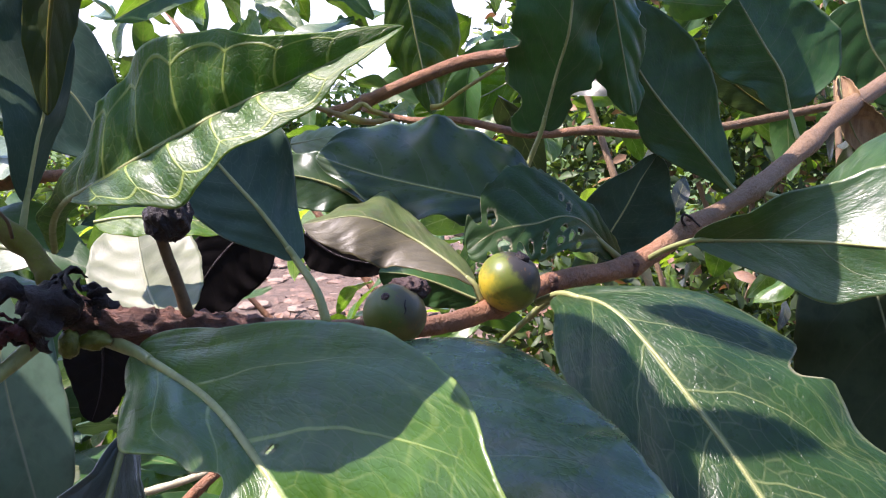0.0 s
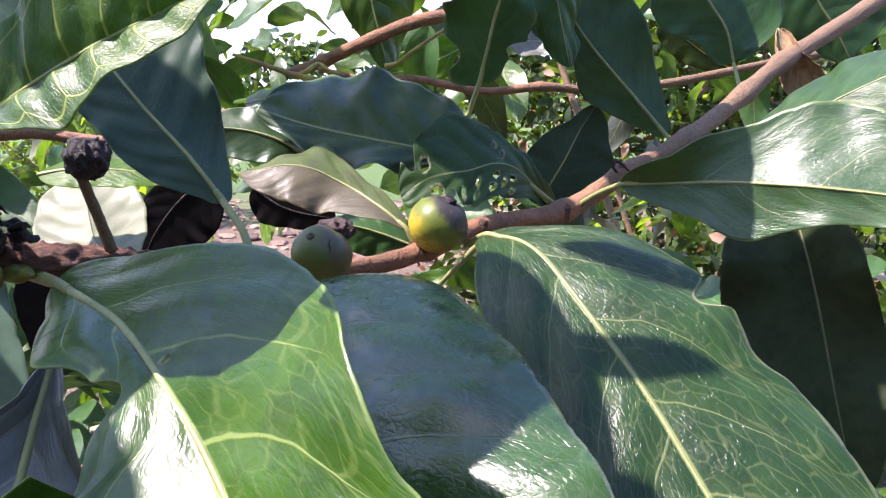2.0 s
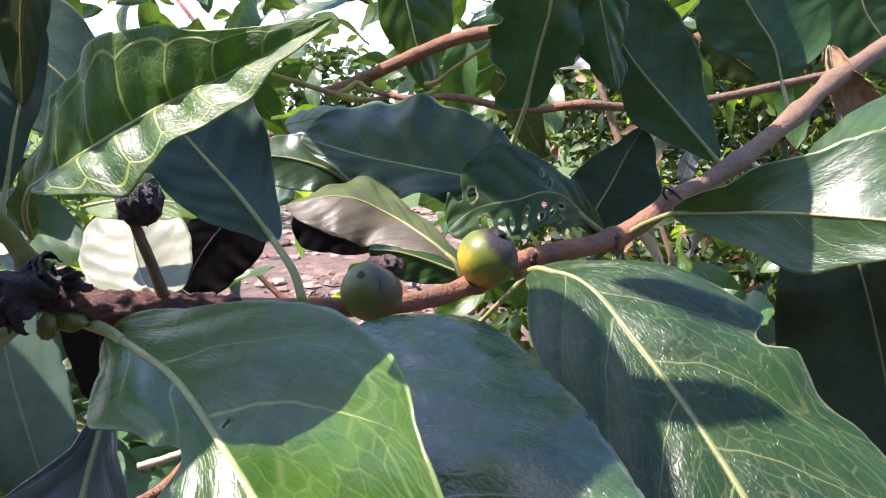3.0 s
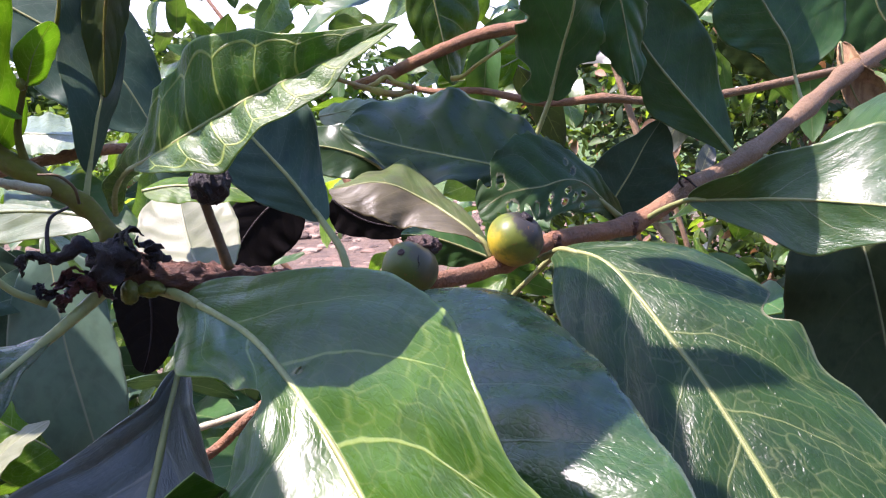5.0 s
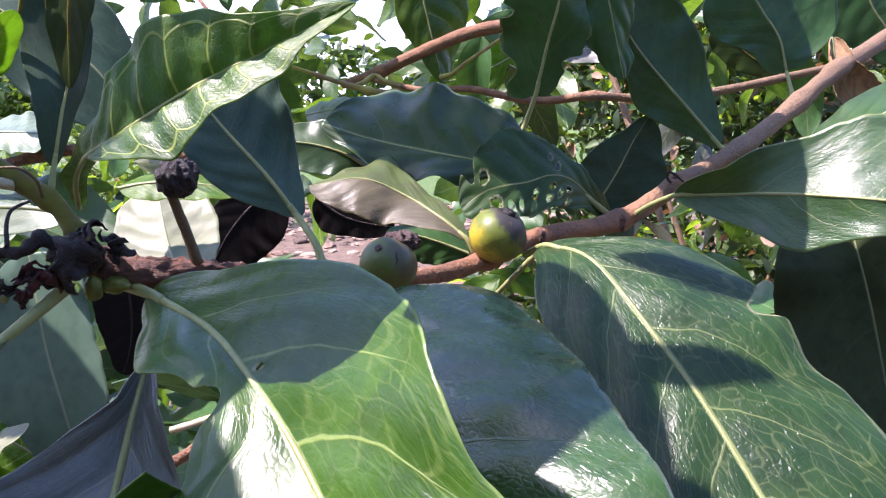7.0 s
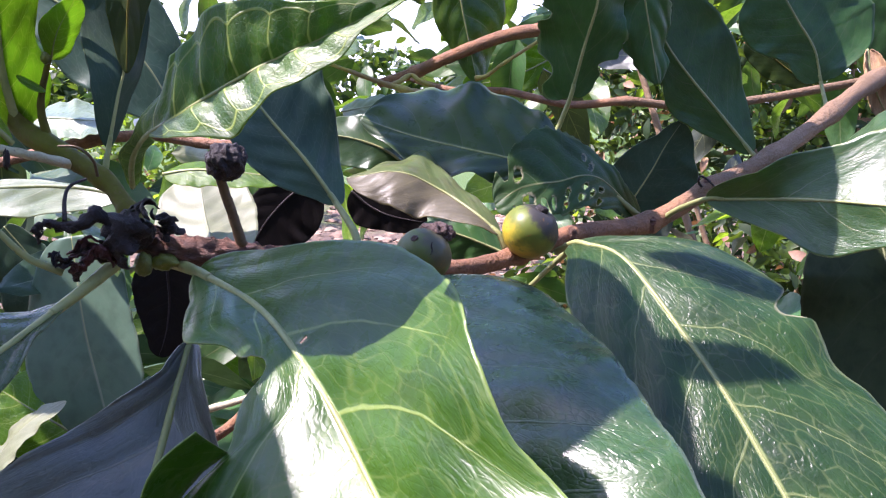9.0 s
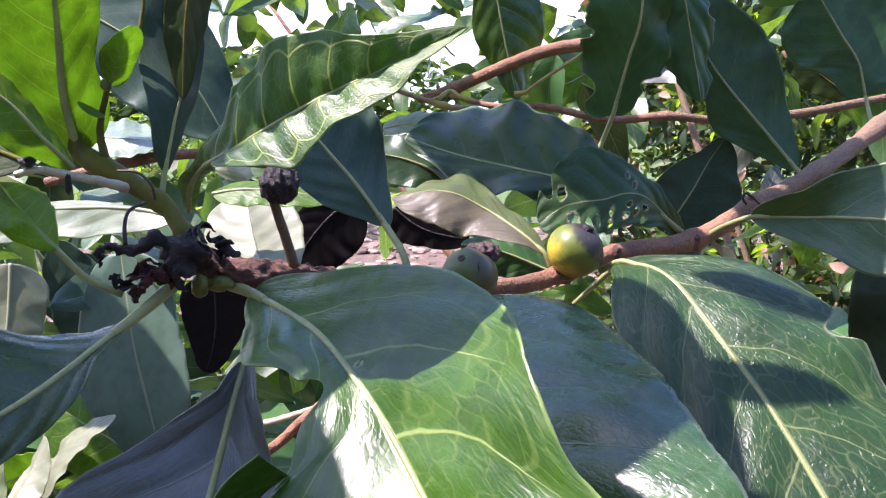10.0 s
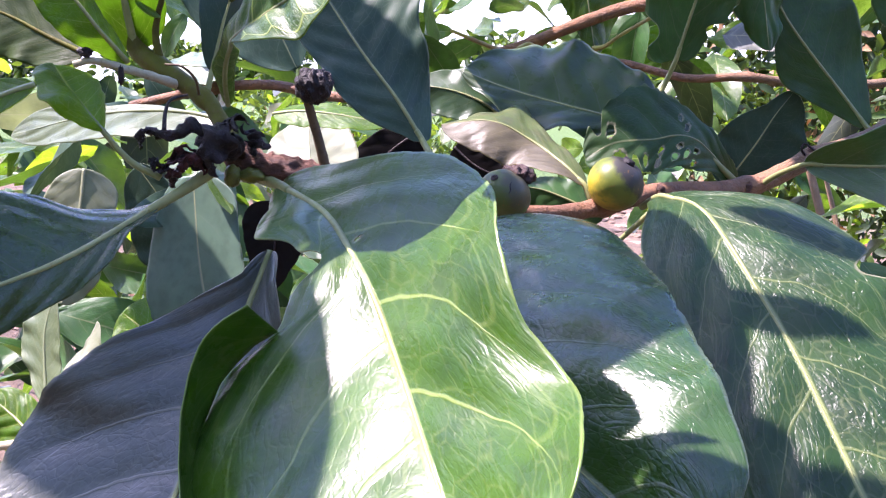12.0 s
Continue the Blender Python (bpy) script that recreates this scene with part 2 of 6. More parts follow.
# base darkened for leaves in shade, glossier to mirror the blue sky
M_SLATE = leaf_material("leaf_shade_glossy", (0.030, 0.068, 0.013), (0.022, 0.050, 0.012), (0.13, 0.16, 0.08), (0.2, 0.42, 0.02), trans=0.14, rough=0.27, marked=0.45, gloss=0.8, relief=1.5, thick=0.6, netted=0.16)
M_TEAL = leaf_material("leaf_teal", (0.030, 0.064, 0.016), (0.023, 0.050, 0.014), (0.13, 0.16, 0.08), (0.2, 0.40, 0.02), trans=0.13, rough=0.36, marked=0.35, gloss=0.62, relief=0.5, thick=0.5, netted=0.06)
M_OLIVE = leaf_material("leaf_olive", (0.030, 0.056, 0.005), (0.020, 0.038, 0.005), (0.10, 0.11, 0.02), (0.22, 0.26, 0.01), trans=0.15, rough=0.5, relief=0.6, gloss=0.3, marked=0.4)
# pale green lightened, so the colour itself holds the light on these leaves
M_SILVER = leaf_material("leaf_sunlit_pale", (0.15, 0.19, 0.09), (0.11, 0.15, 0.07), (0.30, 0.32, 0.18), (0.4, 0.5, 0.15), trans=0.2, rough=0.35, relief=0.8, gloss=0.8)
# near black: deep shade put into the colour; also dark leaves of the litter
M_DARK = leaf_material("leaf_shaded_withered", (0.009, 0.007, 0.007), (0.006, 0.005, 0.005), (0.02, 0.015, 0.012), (0.03, 0.02, 0.01), trans=0.02, rough=0.65, relief=0.5, gloss=0.1)
M_CHEWED = leaf_material("leaf_chewed", (0.030, 0.078, 0.018), (0.022, 0.058, 0.016), (0.14, 0.17, 0.07), (0.18, 0.36, 0.03), trans=0.16, rough=0.45, relief=0.9, gloss=0.35, marked=0.4, thick=0.5)
M_PETIOLE = plain_material("petiole", (0.27, 0.28, 0.11), (0.20, 0.215, 0.080), 60, 0.45, 0.2, 0.0004, (0.19, 0.18, 0.07))
M_RIB = plain_material("rib_dull", (0.11, 0.12, 0.045), (0.08, 0.09, 0.035), 60, 0.5, 0.2, 0.0004)
M_BARK = plain_material("bark", (0.28, 0.128, 0.062), (0.170, 0.080, 0.044), 75, 0.6, 1.0, 0.002, (0.075, 0.042, 0.030), older=(0.235, 0.158, 0.088))
M_BARK_DARK = plain_material("bark_rough", (0.23, 0.105, 0.070), (0.095, 0.045, 0.034), 70, 0.65, 1.0, 0.003, (0.020, 0.012, 0.011), stretch=(0.7, 3.0, 5.0))
M_SHOOT = plain_material("green_shoot", (0.105, 0.105, 0.013), (0.070, 0.054, 0.014), 70, 0.55, 0.4, 0.0006, (0.13, 0.09, 0.04), spec=0.1)
M_HUSK = plain_material("withered_husk", (0.085, 0.052, 0.045), (0.045, 0.026, 0.026), 120, 0.65, 0.9, 0.0016, (0.018, 0.011, 0.012), spec=0.3)
M_BRACT = plain_material("bract", (0.12, 0.13, 0.012), (0.060, 0.065, 0.010), 160, 0.4, 0.5, 0.0008, (0.18, 0.15, 0.03))
M_BLACK = plain_material("withered_black", (0.019, 0.011, 0.013), (0.010, 0.006, 0.008), 150, 0.5, 0.8, 0.0012, (0.036, 0.020, 0.020), spec=0.35)
M_RUST = plain_material("withered_red", (0.085, 0.024, 0.026), (0.030, 0.012, 0.014), 160, 0.55, 0.8, 0.0012, (0.013, 0.008, 0.009), spec=0.3)
M_STRAW = plain_material("dry_straw", (0.42, 0.27, 0.14), (0.27, 0.16, 0.085), 60, 0.65, 0.7, 0.002, (0.13, 0.075, 0.04), stretch=(4.0, 4.0, 0.7))
M_STUB = plain_material("dry_stub", (0.42, 0.38, 0.26), (0.30, 0.25, 0.16), 90, 0.65, 0.5, 0.001, (0.15, 0.11, 0.07))


def fruit_material(name, ripe, dull, dark):
    """Ripens from one cheek; the far cheek's dull, dark skin also holds painted shade, with small pores and a scurf of
    brown.
    """
    m, n, l = material(name)
    k = Net(n, l)
    co = node(n, "ShaderNodeTexCoord")
    sep = node(n, "ShaderNodeSeparateXYZ")
    l.new(co.outputs["Generated"], sep.inputs[0])
    big = k.noise(co.outputs["Object"], 110.0, 4.0, 0.6)
    g = k.math("ADD", k.math("ADD", k.math("MULTIPLY", sep.outputs[0], 0.8), k.math("MULTIPLY", sep.outputs[2], 0.6)), k.math("MULTIPLY", big, 0.6))
    col = k.mix(k.ramp(g, 0.62, 0.98), ripe, dull)
    col = k.mix(k.ramp(k.noise(co.outputs["Object"], 170.0, 3.0), 0.52, 0.64, 0.0, 0.6), col, dull)
    col = k.mix(k.ramp(g, 1.10, 1.26), col, dark)
    col = k.mix(k.ramp(k.noise(co.outputs["Object"], 520.0, 2.0), 0.64, 0.72, 0.0, 0.7), col, (0.16, 0.08, 0.02))
    col = k.mix(k.ramp(k.math("ADD", sep.outputs[2], k.math("MULTIPLY", big, 0.35)), 0.38, 0.18, 0.0, 0.6), col, (0.22, 0.09, 0.03))
    p = n["Principled BSDF"]
    l.new(col, p.inputs["Base Color"])
    l.new(k.ramp(big, 0.3, 0.7, 0.36, 0.5), p.inputs["Roughness"])
    p.inputs["Specular IOR Level"].default_value = 0.4
    l.new(k.bump(k.noise(co.outputs["Object"], 300.0, 3.0), 0.25, 0.0005), p.inputs["Normal"])
    return m


M_FRUIT = fruit_material("fruit_ripening", (0.40, 0.30, 0.016), (0.105, 0.130, 0.014), (0.032, 0.028, 0.024))
M_FRUIT_GREEN = fruit_material("fruit_green", (0.085, 0.112, 0.014), (0.070, 0.090, 0.016), (0.065, 0.060, 0.032))


def ground_material(a, b, grass, dark):
    """Bare soil with clods; further off it is overgrown with grass in patches."""
    m, n, l = material("soil")
    k = Net(n, l)
    obj = node(n, "ShaderNodeTexCoord").outputs["Object"]
    sep = node(n, "ShaderNodeSeparateXYZ")
    l.new(obj, sep.inputs[0])
    clod, fine, patch = k.noise(obj, 7.0, 8.0, 0.75), k.noise(obj, 45.0, 4.0), k.noise(obj, 0.5, 4.0)
    col = k.mix(k.ramp(clod, 0.35, 0.65), a, b)
    col = k.mix(k.ramp(clod, 0.56, 0.68, 0.0, 0.8), col, dark)
    col = k.mix(k.ramp(fine, 0.62, 0.7, 0.0, 0.6), col, (0.30, 0.24, 0.19))
    far = k.ramp(k.math("ADD", sep.outputs[1], k.math("MULTIPLY", patch, 10.0)), 15.0, 19.0)
    col = k.mix(far, col, k.mix(clod, grass, tuple(0.6 * c for c in grass)))
    p = n["Principled BSDF"]
    l.new(col, p.inputs["Base Color"])
    p.inputs["Roughness"].default_value = 0.95
    l.new(k.bump(k.math("ADD", clod, k.math("MULTIPLY", fine, 0.2)), 1.0, 0.08), p.inputs["Normal"])
    return m


M_SOIL = ground_material((0.20, 0.130, 0.085), (0.12, 0.080, 0.055), (0.10, 0.17, 0.035), (0.05, 0.045, 0.03))
M_CLOD = plain_material("clod", (0.26, 0.165, 0.115), (0.17, 0.11, 0.08), 9, 0.95, 0.8, 0.02, (0.08, 0.055, 0.04))
M_STONE = plain_material("stone", (0.30, 0.215, 0.155), (0.23, 0.155, 0.11), 12, 0.9, 0.6, 0.01)
M_HUMUS = plain_material("humus", (0.11, 0.075, 0.055), (0.07, 0.05, 0.04), 14, 0.95, 0.8, 0.01)
M_STALK = plain_material("stalk", (0.105, 0.068, 0.030), (0.065, 0.040, 0.020), 90, 0.6, 0.4, 0.0006, (0.04, 0.026, 0.015))
M_DRYLEAF = leaf_material("leaf_dry", (0.24, 0.12, 0.05), (0.13, 0.06, 0.03), (0.32, 0.18, 0.08), (0.4, 0.18, 0.05), trans=0.2, rough=0.6, relief=1.2)
M_TWIG = plain_material("green_twig", (0.30, 0.25, 0.05), (0.24, 0.15, 0.06), 60, 0.55, 0.6, 0.001, (0.16, 0.08, 0.04))


# ---- geometry ----
def mesh_object(name, verts, faces, mat, parent=None, smooth=True, label=""):
    me = bpy.data.meshes.new(name)
    me.from_pydata([tuple(v) for v in verts], [], faces)
    me.polygons.foreach_set("use_smooth", [smooth] * len(me.polygons))
    me.materials.append(mat)
    ob = new(name, me)
    if parent:
        ob.parent = parent
        ob.matrix_parent_inverse = parent.matrix_world.inverted()
    if label:
        ob["label"] = label
    return ob


def part(name, bm, mat, parent, label=""):
    """Links a bmesh as one mesh under a thing or a part."""
    me = bpy.data.meshes.new(name)
    bm.to_mesh(me)
    bm.free()
    me.polygons.foreach_set("use_smooth", [True] * len(me.polygons))
    me.materials.append(mat)
    ob = new(name, me)
    if parent:
        ob.parent = parent
        ob.matrix_parent_inverse = parent.matrix_world.inverted()
    if label:
        ob["label"] = label
    return ob


def along(points, u):
    """A smooth curve through the points; u from 0 to 1."""
    p, n = [Vector(a) for a in points], len(points) - 1
    s = min(max(u, 0.0), 1.0) * n
    i = min(int(s), n - 1)
    f = s - i
    a = p[i - 1] if i else 2 * p[0] - p[1]
    d = p[i + 2] if i + 2 <= n else 2 * p[n] - p[n - 1]
    b, c = p[i], p[i + 1]
    return 0.5 * (2 * b + (c - a) * f + (2 * a - 5 * b + 4 * c - d) * f * f + (3 * b - a - 3 * c + d) * f ** 3)


def tube(points, radii, sides=10, steps=8, rough=0.0, seed=0.0, knots=(), fibre=0.0):
    """Vertices and faces of a closed tapering tube. knots: places along it (0 to 1) that swell."""
    total = steps * (len(points) - 1)
    verts, faces, up = [], [], None
    for i in range(total + 1):
        u = i / total
        c = along(points, u)
        t = (along(points, min(1, u + 0.01)) - along(points, max(0, u - 0.01))).normalized()
        up = (t.orthogonal() if up is None else up - up.dot(t) * t).normalized()
        side = t.cross(up)
        s = u * (len(radii) - 1)
        j = min(int(s), len(radii) - 2)
        r = radii[j] + (radii[j + 1] - radii[j]) * (s - j)
        for k in knots:
            r *= 1 + 0.30 * math.exp(-(((u - k) * total / 1.1) ** 2))
        for q in range(sides):
            a = 2 * math.pi * q / sides
            w = up * math.cos(a) + side * math.sin(a)
            rr = r * (1 + rough * noise.noise(c * 260 + w * 1.7 + Vector((seed, 0, 0))))
            rr *= 1 + fibre * (noise.noise(Vector((3.4 * math.cos(a), 3.4 * math.sin(a), i * 0.13 + seed))) + 0.6 * noise.noise(Vector((8 * math.cos(a), 8 * math.sin(a), i * 0.3 + seed))))
            verts.append(c + w * rr)
    for i in range(total):
        for q in range(sides):
            a, b = i * sides + q, i * sides + (q + 1) % sides
            faces.append((a, b, b + sides, a + sides))
    faces.append(tuple(range(sides))[::-1])
    faces.append(tuple(range(total * sides, (total + 1) * sides)))
    return verts, faces


def rod(name, points, radii, mat, parent, label="", **options):
    v, f = tube(points, radii, **options)
    return mesh_object(name, v, f, mat, parent, label=label)


RIBS = {M_DARK.name: M_BLACK, M_OLIVE.name: M_SHOOT, M_SILVER.name: M_SILVER, M_WHITE.name: M_WHITE, M_PALE.name: M_PETIOLE, M_SHADE.name: M_PETIOLE, M_DEEP.name: M_RIB}
HOST = [None]
COUNT = [0]


def even(points, n=120):
    """The curve through the points, as a function of the share of its length."""
    q = [along(points, i / n) for i in range(n + 1)]
    l = np.cumsum([0.0] + [(q[i + 1] - q[i]).length for i in range(n)])
    xs = np.linspace(0, 1, n + 1)
    return (lambda u: along(points, float(np.interp(u * l[-1], l, xs)))), float(l[-1])


def margin(ways, prof):
    """The way from midrib to margin at u, smooth through the given ones."""
    us = [u for u, _ in ways]
    ws = [Vector(w) / prof(u) for u, w in ways]

    def at(u):
        if u <= us[0]:
            return ws[0] * prof(u)
        if u >= us[-1]:
            return ws[-1] * prof(u)
        i = max(k for k in range(len(us) - 1) if us[k] <= u)
        h = us[i + 1] - us[i]
        f = (u - us[i]) / h
        slope = lambda k: (ws[min(k + 1, len(ws) - 1)] - ws[max(k - 1, 0)]) / (us[min(k + 1, len(us) - 1)] - us[max(k - 1, 0)])
        m0, m1 = slope(i) * h, slope(i + 1) * h
        return (ws[i] * (2 * f ** 3 - 3 * f * f + 1) + m0 * (f ** 3 - 2 * f * f + f) + ws[i + 1] * (3 * f * f - 2 * f ** 3) + m1 * (f ** 3 - f * f)) * prof(u)

    return at


def leaf(name, label, mat, mid, left, right, petiole=(), a=0.7, b=0.8, cup=0.0, wave=0.0009, bites=(), holes=(), fine=1.0, ragged=0.02, stalk=0.0014, pucker=0.00055, start=0.08):
    """One leaf: a blade along the curve mid. left, right: places along it, each with the way from the midrib to the margin there.
    bites: side, place, half width and depth of a gap in the margin; holes: side, place, share of the width, and their half sizes."""
    COUNT[0] += 1
    seed = COUNT[0] * 7.31
    nu, nv = int(90 * fine), int(18 * fine)
    count, bow = (15.0, 0.12) if mat is M_YOUNG else (6.0, 1.0)
    prof = lambda u: (max(u, 0.0) ** a) * (max(1 - u, 0.0) ** b)
    curve, length = even(mid)
    tang = lambda u: (curve(min(1, u + 0.02)) - curve(max(0, u - 0.02))).normalized()
    sides = ((-1, margin(left, prof)), (1, margin(right, prof)))
    rows = []
    for i in range(nu + 1):
        uu = 0.004 + 0.994 * i / nu
        c, t = curve(uu), tang(uu)
        row = []
        for sgn, way in sides:
            w = way(uu)
            nrm = t.cross(w).normalized() * sgn
            size = w.length
            calm = min(1.0, size / 0.016)
            cut = 1.0
            for sd, bu, bw, bd in bites:
                if sd == sgn:
                    cut *= 1 - bd * math.exp(-((abs(uu - bu) / bw) ** 3))
            cut *= 1 + ragged * noise.noise(Vector((uu * 14, sgn * 3.3, seed))) + 0.5 * ragged * noise.noise(Vector((uu * 47, sgn * 5.1, seed)))
            col = []
            for j in range(nv + 1):
                v = j / nv
                e = v * cut
                p = c + w * e
                p += nrm * 4 * (cup if isinstance(cup, float) else cup[sgn > 0]) * size * e * (e - 1)
                p += nrm * wave * calm * calm * min(1.0, 4 * uu) * e * e * (math.sin(uu * 21 + seed + sgn) + 0.6 * math.sin(uu * 37 + seed * 1.7 + sgn * 2))
                sv = (uu - bow * (0.13 * e + 0.17 * e * e)) * count + (0.42 if sgn > 0 else 0.0)
                p += nrm * pucker * calm * min(1.0, 5 * e) * (1 - 0.6 * e) * math.cos(2 * math.pi * sv) * min(1.0, max(0.0, 5 * (uu - start)))
                p += nrm * length * 0.006 * calm * calm * e * noise.noise(Vector((uu * 6, sgn * e * 2.2, seed)))
                col.append((p, uu, 0.5 + 0.5 * sgn * e))
            row.append(col)
        rows.append(row[0][:0:-1] + row[1])
    wide = 2 * nv + 1
    verts = [p for r in rows for p, _, _ in r]
    uvs = [(u, v) for r in rows for _, u, v in r]
    faces = []
    rim = [0.0] * len(verts)
    for i in range(nu + 1):
        for j in range(wide):
            k = i * wide + j
            u, v = uvs[k]
            gone = False
            for sd, hu, hv, ru, rv in holes:
                dv = (v - 0.5) * 2 - sd * hv
                wob = 1 + 0.9 * noise.noise(Vector((u * 60, v * 25, seed)))
                q = (((u - hu) / ru) ** 2 + (dv / rv) ** 2) / wob
                gone |= q < 1
                rim[k] = max(rim[k], min(1.0, 2.0 * (1.7 - q)))
            if bites and j in (0, wide - 1) and any((v < 0.5) == (sd < 0) and abs(u - bu) < 1.3 * bw for sd, bu, bw, _ in bites):
                rim[k] = 1.0
            if not gone and i < nu and j < wide - 1:
                faces.append((k, k + 1, k + wide + 1, k + wide))
    ob = mesh_object(name, verts, faces, mat, HOST[0], label=label)
    lay = ob.data.uv_layers.new(name="blade")
    idx = np.zeros(len(ob.data.loops), dtype=np.int32)
    ob.data.loops.foreach_get("vertex_index", idx)
    lay.data.foreach_set("uv", np.array(uvs, dtype=np.float32)[idx].ravel())
    if holes or bites:
        ob.data.attributes.new("rim", "FLOAT", "POINT").data.foreach_set("value", rim)
    sol = ob.modifiers.new("thickness", "SOLIDIFY")
    sol.thickness, sol.offset = 0.0004, 0.0
    if fine >= 0.8:
        rod("midrib", [curve(q / 8) for q in range(9)], [stalk * 0.9, stalk * 0.6, stalk * 0.15], RIBS.get(mat.name, M_PETIOLE), ob, sides=6, steps=5)
    if petiole:
        pts = [Vector(p) for p in petiole] + [curve(0.06)]
        rod("petiole", pts, [stalk * 1.5, stalk * 1.15, stalk], M_PETIOLE, ob, sides=8, steps=6)
    return ob


def thing(name, place, label, category, kind="", group=""):
    e = new(name)
    e.location = place
    bpy.context.view_layer.update()
    return tagged(e, label, category, group, kind)


# ---- ground ----
bm = bmesh.new()
bmesh.ops.create_grid(bm, x_segments=160, y_segments=160, size=1.0)
for v in bm.verts:
    r = max(abs(v.co.x), abs(v.co.y))
    s = 4 + 900 * r ** 3
    v.co.x, v.co.y = v.co.x * s, v.co.y * s
    v.co.z = 0.06 * noise.noise(Vector((v.co.x * 0.9, v.co.y * 0.9, 0)))
tagged(part("ground", bm, M_SOIL, None), "bare pinkish brown soil with scattered litter", "ground", kind="structure")

# ---- glowing backdrop added to whiten the sky above the horizon ----
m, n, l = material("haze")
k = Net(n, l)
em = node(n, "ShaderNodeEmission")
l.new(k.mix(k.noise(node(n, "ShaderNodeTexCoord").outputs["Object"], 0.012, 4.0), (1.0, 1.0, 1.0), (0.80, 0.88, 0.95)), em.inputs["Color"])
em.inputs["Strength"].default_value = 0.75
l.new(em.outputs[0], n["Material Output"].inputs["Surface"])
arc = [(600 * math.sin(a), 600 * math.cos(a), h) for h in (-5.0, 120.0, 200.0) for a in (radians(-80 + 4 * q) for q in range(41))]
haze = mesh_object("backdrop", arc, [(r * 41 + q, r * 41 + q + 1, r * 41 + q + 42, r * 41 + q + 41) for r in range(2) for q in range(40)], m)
tagged(haze, "glowing backdrop that whitens the hazy sky above the horizon", "sky", kind="structure")

# ---- the fruiting branch ----
branch = thing("fruiting_branch", (0.1258, 0.5280, 1.3464), "brown woody branch with broad green leaves, round fruits and withered flowers", "branch")
HOST[0] = branch
rod("wood", ((-0.0716, 0.3350, 1.3503), (-0.0544, 0.3600, 1.3444), (-0.0149, 0.4000, 1.3355), (0.0192, 0.4300, 1.3318), (0.0485, 0.4550, 1.3367), (0.0743, 0.4800, 1.3435), (0.1258, 0.5280, 1.3457), (0.1655, 0.5530, 1.3651), (0.2172, 0.6020, 1.3842), (0.2760, 0.6600, 1.4153), (0.3183, 0.7100, 1.4372), (0.3947, 0.7800, 1.4714), (0.5029, 0.8700, 1.5229), (0.6071, 0.9500, 1.5690)),
    [0.0044, 0.0044, 0.0045, 0.0047, 0.0050, 0.0053, 0.0056, 0.0057, 0.0059, 0.0062, 0.0066, 0.0072, 0.008, 0.009], M_BARK, branch, sides=16, steps=8, rough=0.17, knots=(0.30, 0.46, 0.538, 0.615, 0.69, 0.77))
rod("old_wood", ((-0.1058, 0.3050, 1.3640), (-0.0948, 0.3060, 1.3581), (-0.0824, 0.3130, 1.3555), (-0.0693, 0.3350, 1.3508), (-0.0544, 0.3600, 1.3447)), [0.0056, 0.0062, 0.0060, 0.0054, 0.0050], M_BARK_DARK, branch,
    "dark rough cracked bark", sides=36, steps=22, rough=0.28, fibre=0.30)
rod("shoot", ((-0.1027, 0.3080, 1.3586), (-0.1130, 0.3130, 1.3722), (-0.1255, 0.3200, 1.3838), (-0.1551, 0.3300, 1.3980), (-0.1682, 0.3350, 1.4046), (-0.1727, 0.3340, 1.4222)), [0.0046, 0.0036, 0.0036, 0.0050, 0.0046, 0.0022], M_SHOOT, branch,
    "green young shoot", sides=12, steps=8, rough=0.1, knots=(0.2, 0.4))
big_leaf = leaf("leaf", "large broad glossy green leaf with torn margin and small hole, half sunlit", M_LEAF,
     ((-0.0794, 0.2970, 1.3510), (-0.0441, 0.2555, 1.3475), (-0.0218, 0.2236, 1.3392), (-0.0009, 0.1970, 1.3220), (0.0455, 0.1180, 1.2839)),
     ((0.068, (-0.0066, -0.0051, -0.0075)), (0.227, (-0.0197, -0.0140, -0.0088)), (0.326, (-0.0130, -0.0066, -0.0067)), (0.410, (-0.0160, -0.0072, -0.0100)), (0.455, (-0.0218, -0.0098, -0.0130)), (0.478, (-0.0267, -0.0116, -0.0159)), (0.494, (-0.0395, -0.0150, -0.0242)), (0.525, (-0.0485, -0.0155, -0.0298)), (0.572, (-0.0545, -0.0160, -0.0362)), (0.640, (-0.0570, -0.0131, -0.0403)), (0.709, (-0.0562, -0.0119, -0.0416)), (0.850, (-0.0520, -0.0110, -0.0330)),),
     ((0.160, (0.0093, 0.0061, 0.0145)), (0.285, (0.0194, 0.0086, 0.0239)), (0.391, (0.0297, 0.0085, 0.0316)), (0.522, (0.0330, -0.0006, 0.0377)), (0.618, (0.0275, -0.0027, 0.0370)), (0.715, (0.0285, -0.0018, 0.027)), (0.816, (0.0321, 0.0009, 0.0256)), (0.891, (0.0271, -0.0011, 0.0269)), (0.947, (0.0198, -0.0038, 0.0246)),), petiole=((-0.0975, 0.3120, 1.3526), (-0.0794, 0.2970, 1.3510)), a=0.5, b=0.7, cup=(-0.06, -0.01), bites=((-1, 0.385, 0.030, 0.5),), holes=((1, 0.385, 0.09, 0.005, 0.03),), fine=1.8, stalk=0.0019)
# its margin that is turned up towards the light
crease = ((-0.0375, 0.2022, 1.3172), (-0.0440, 0.1990, 1.3120), (-0.0490, 0.1960, 1.3060), (-0.0520, 0.1910, 1.2990), (-0.0520, 0.1820, 1.2880), (-0.0480, 0.1720, 1.2770), (-0.0410, 0.1600, 1.2680), (-0.0300, 0.1470, 1.2600))
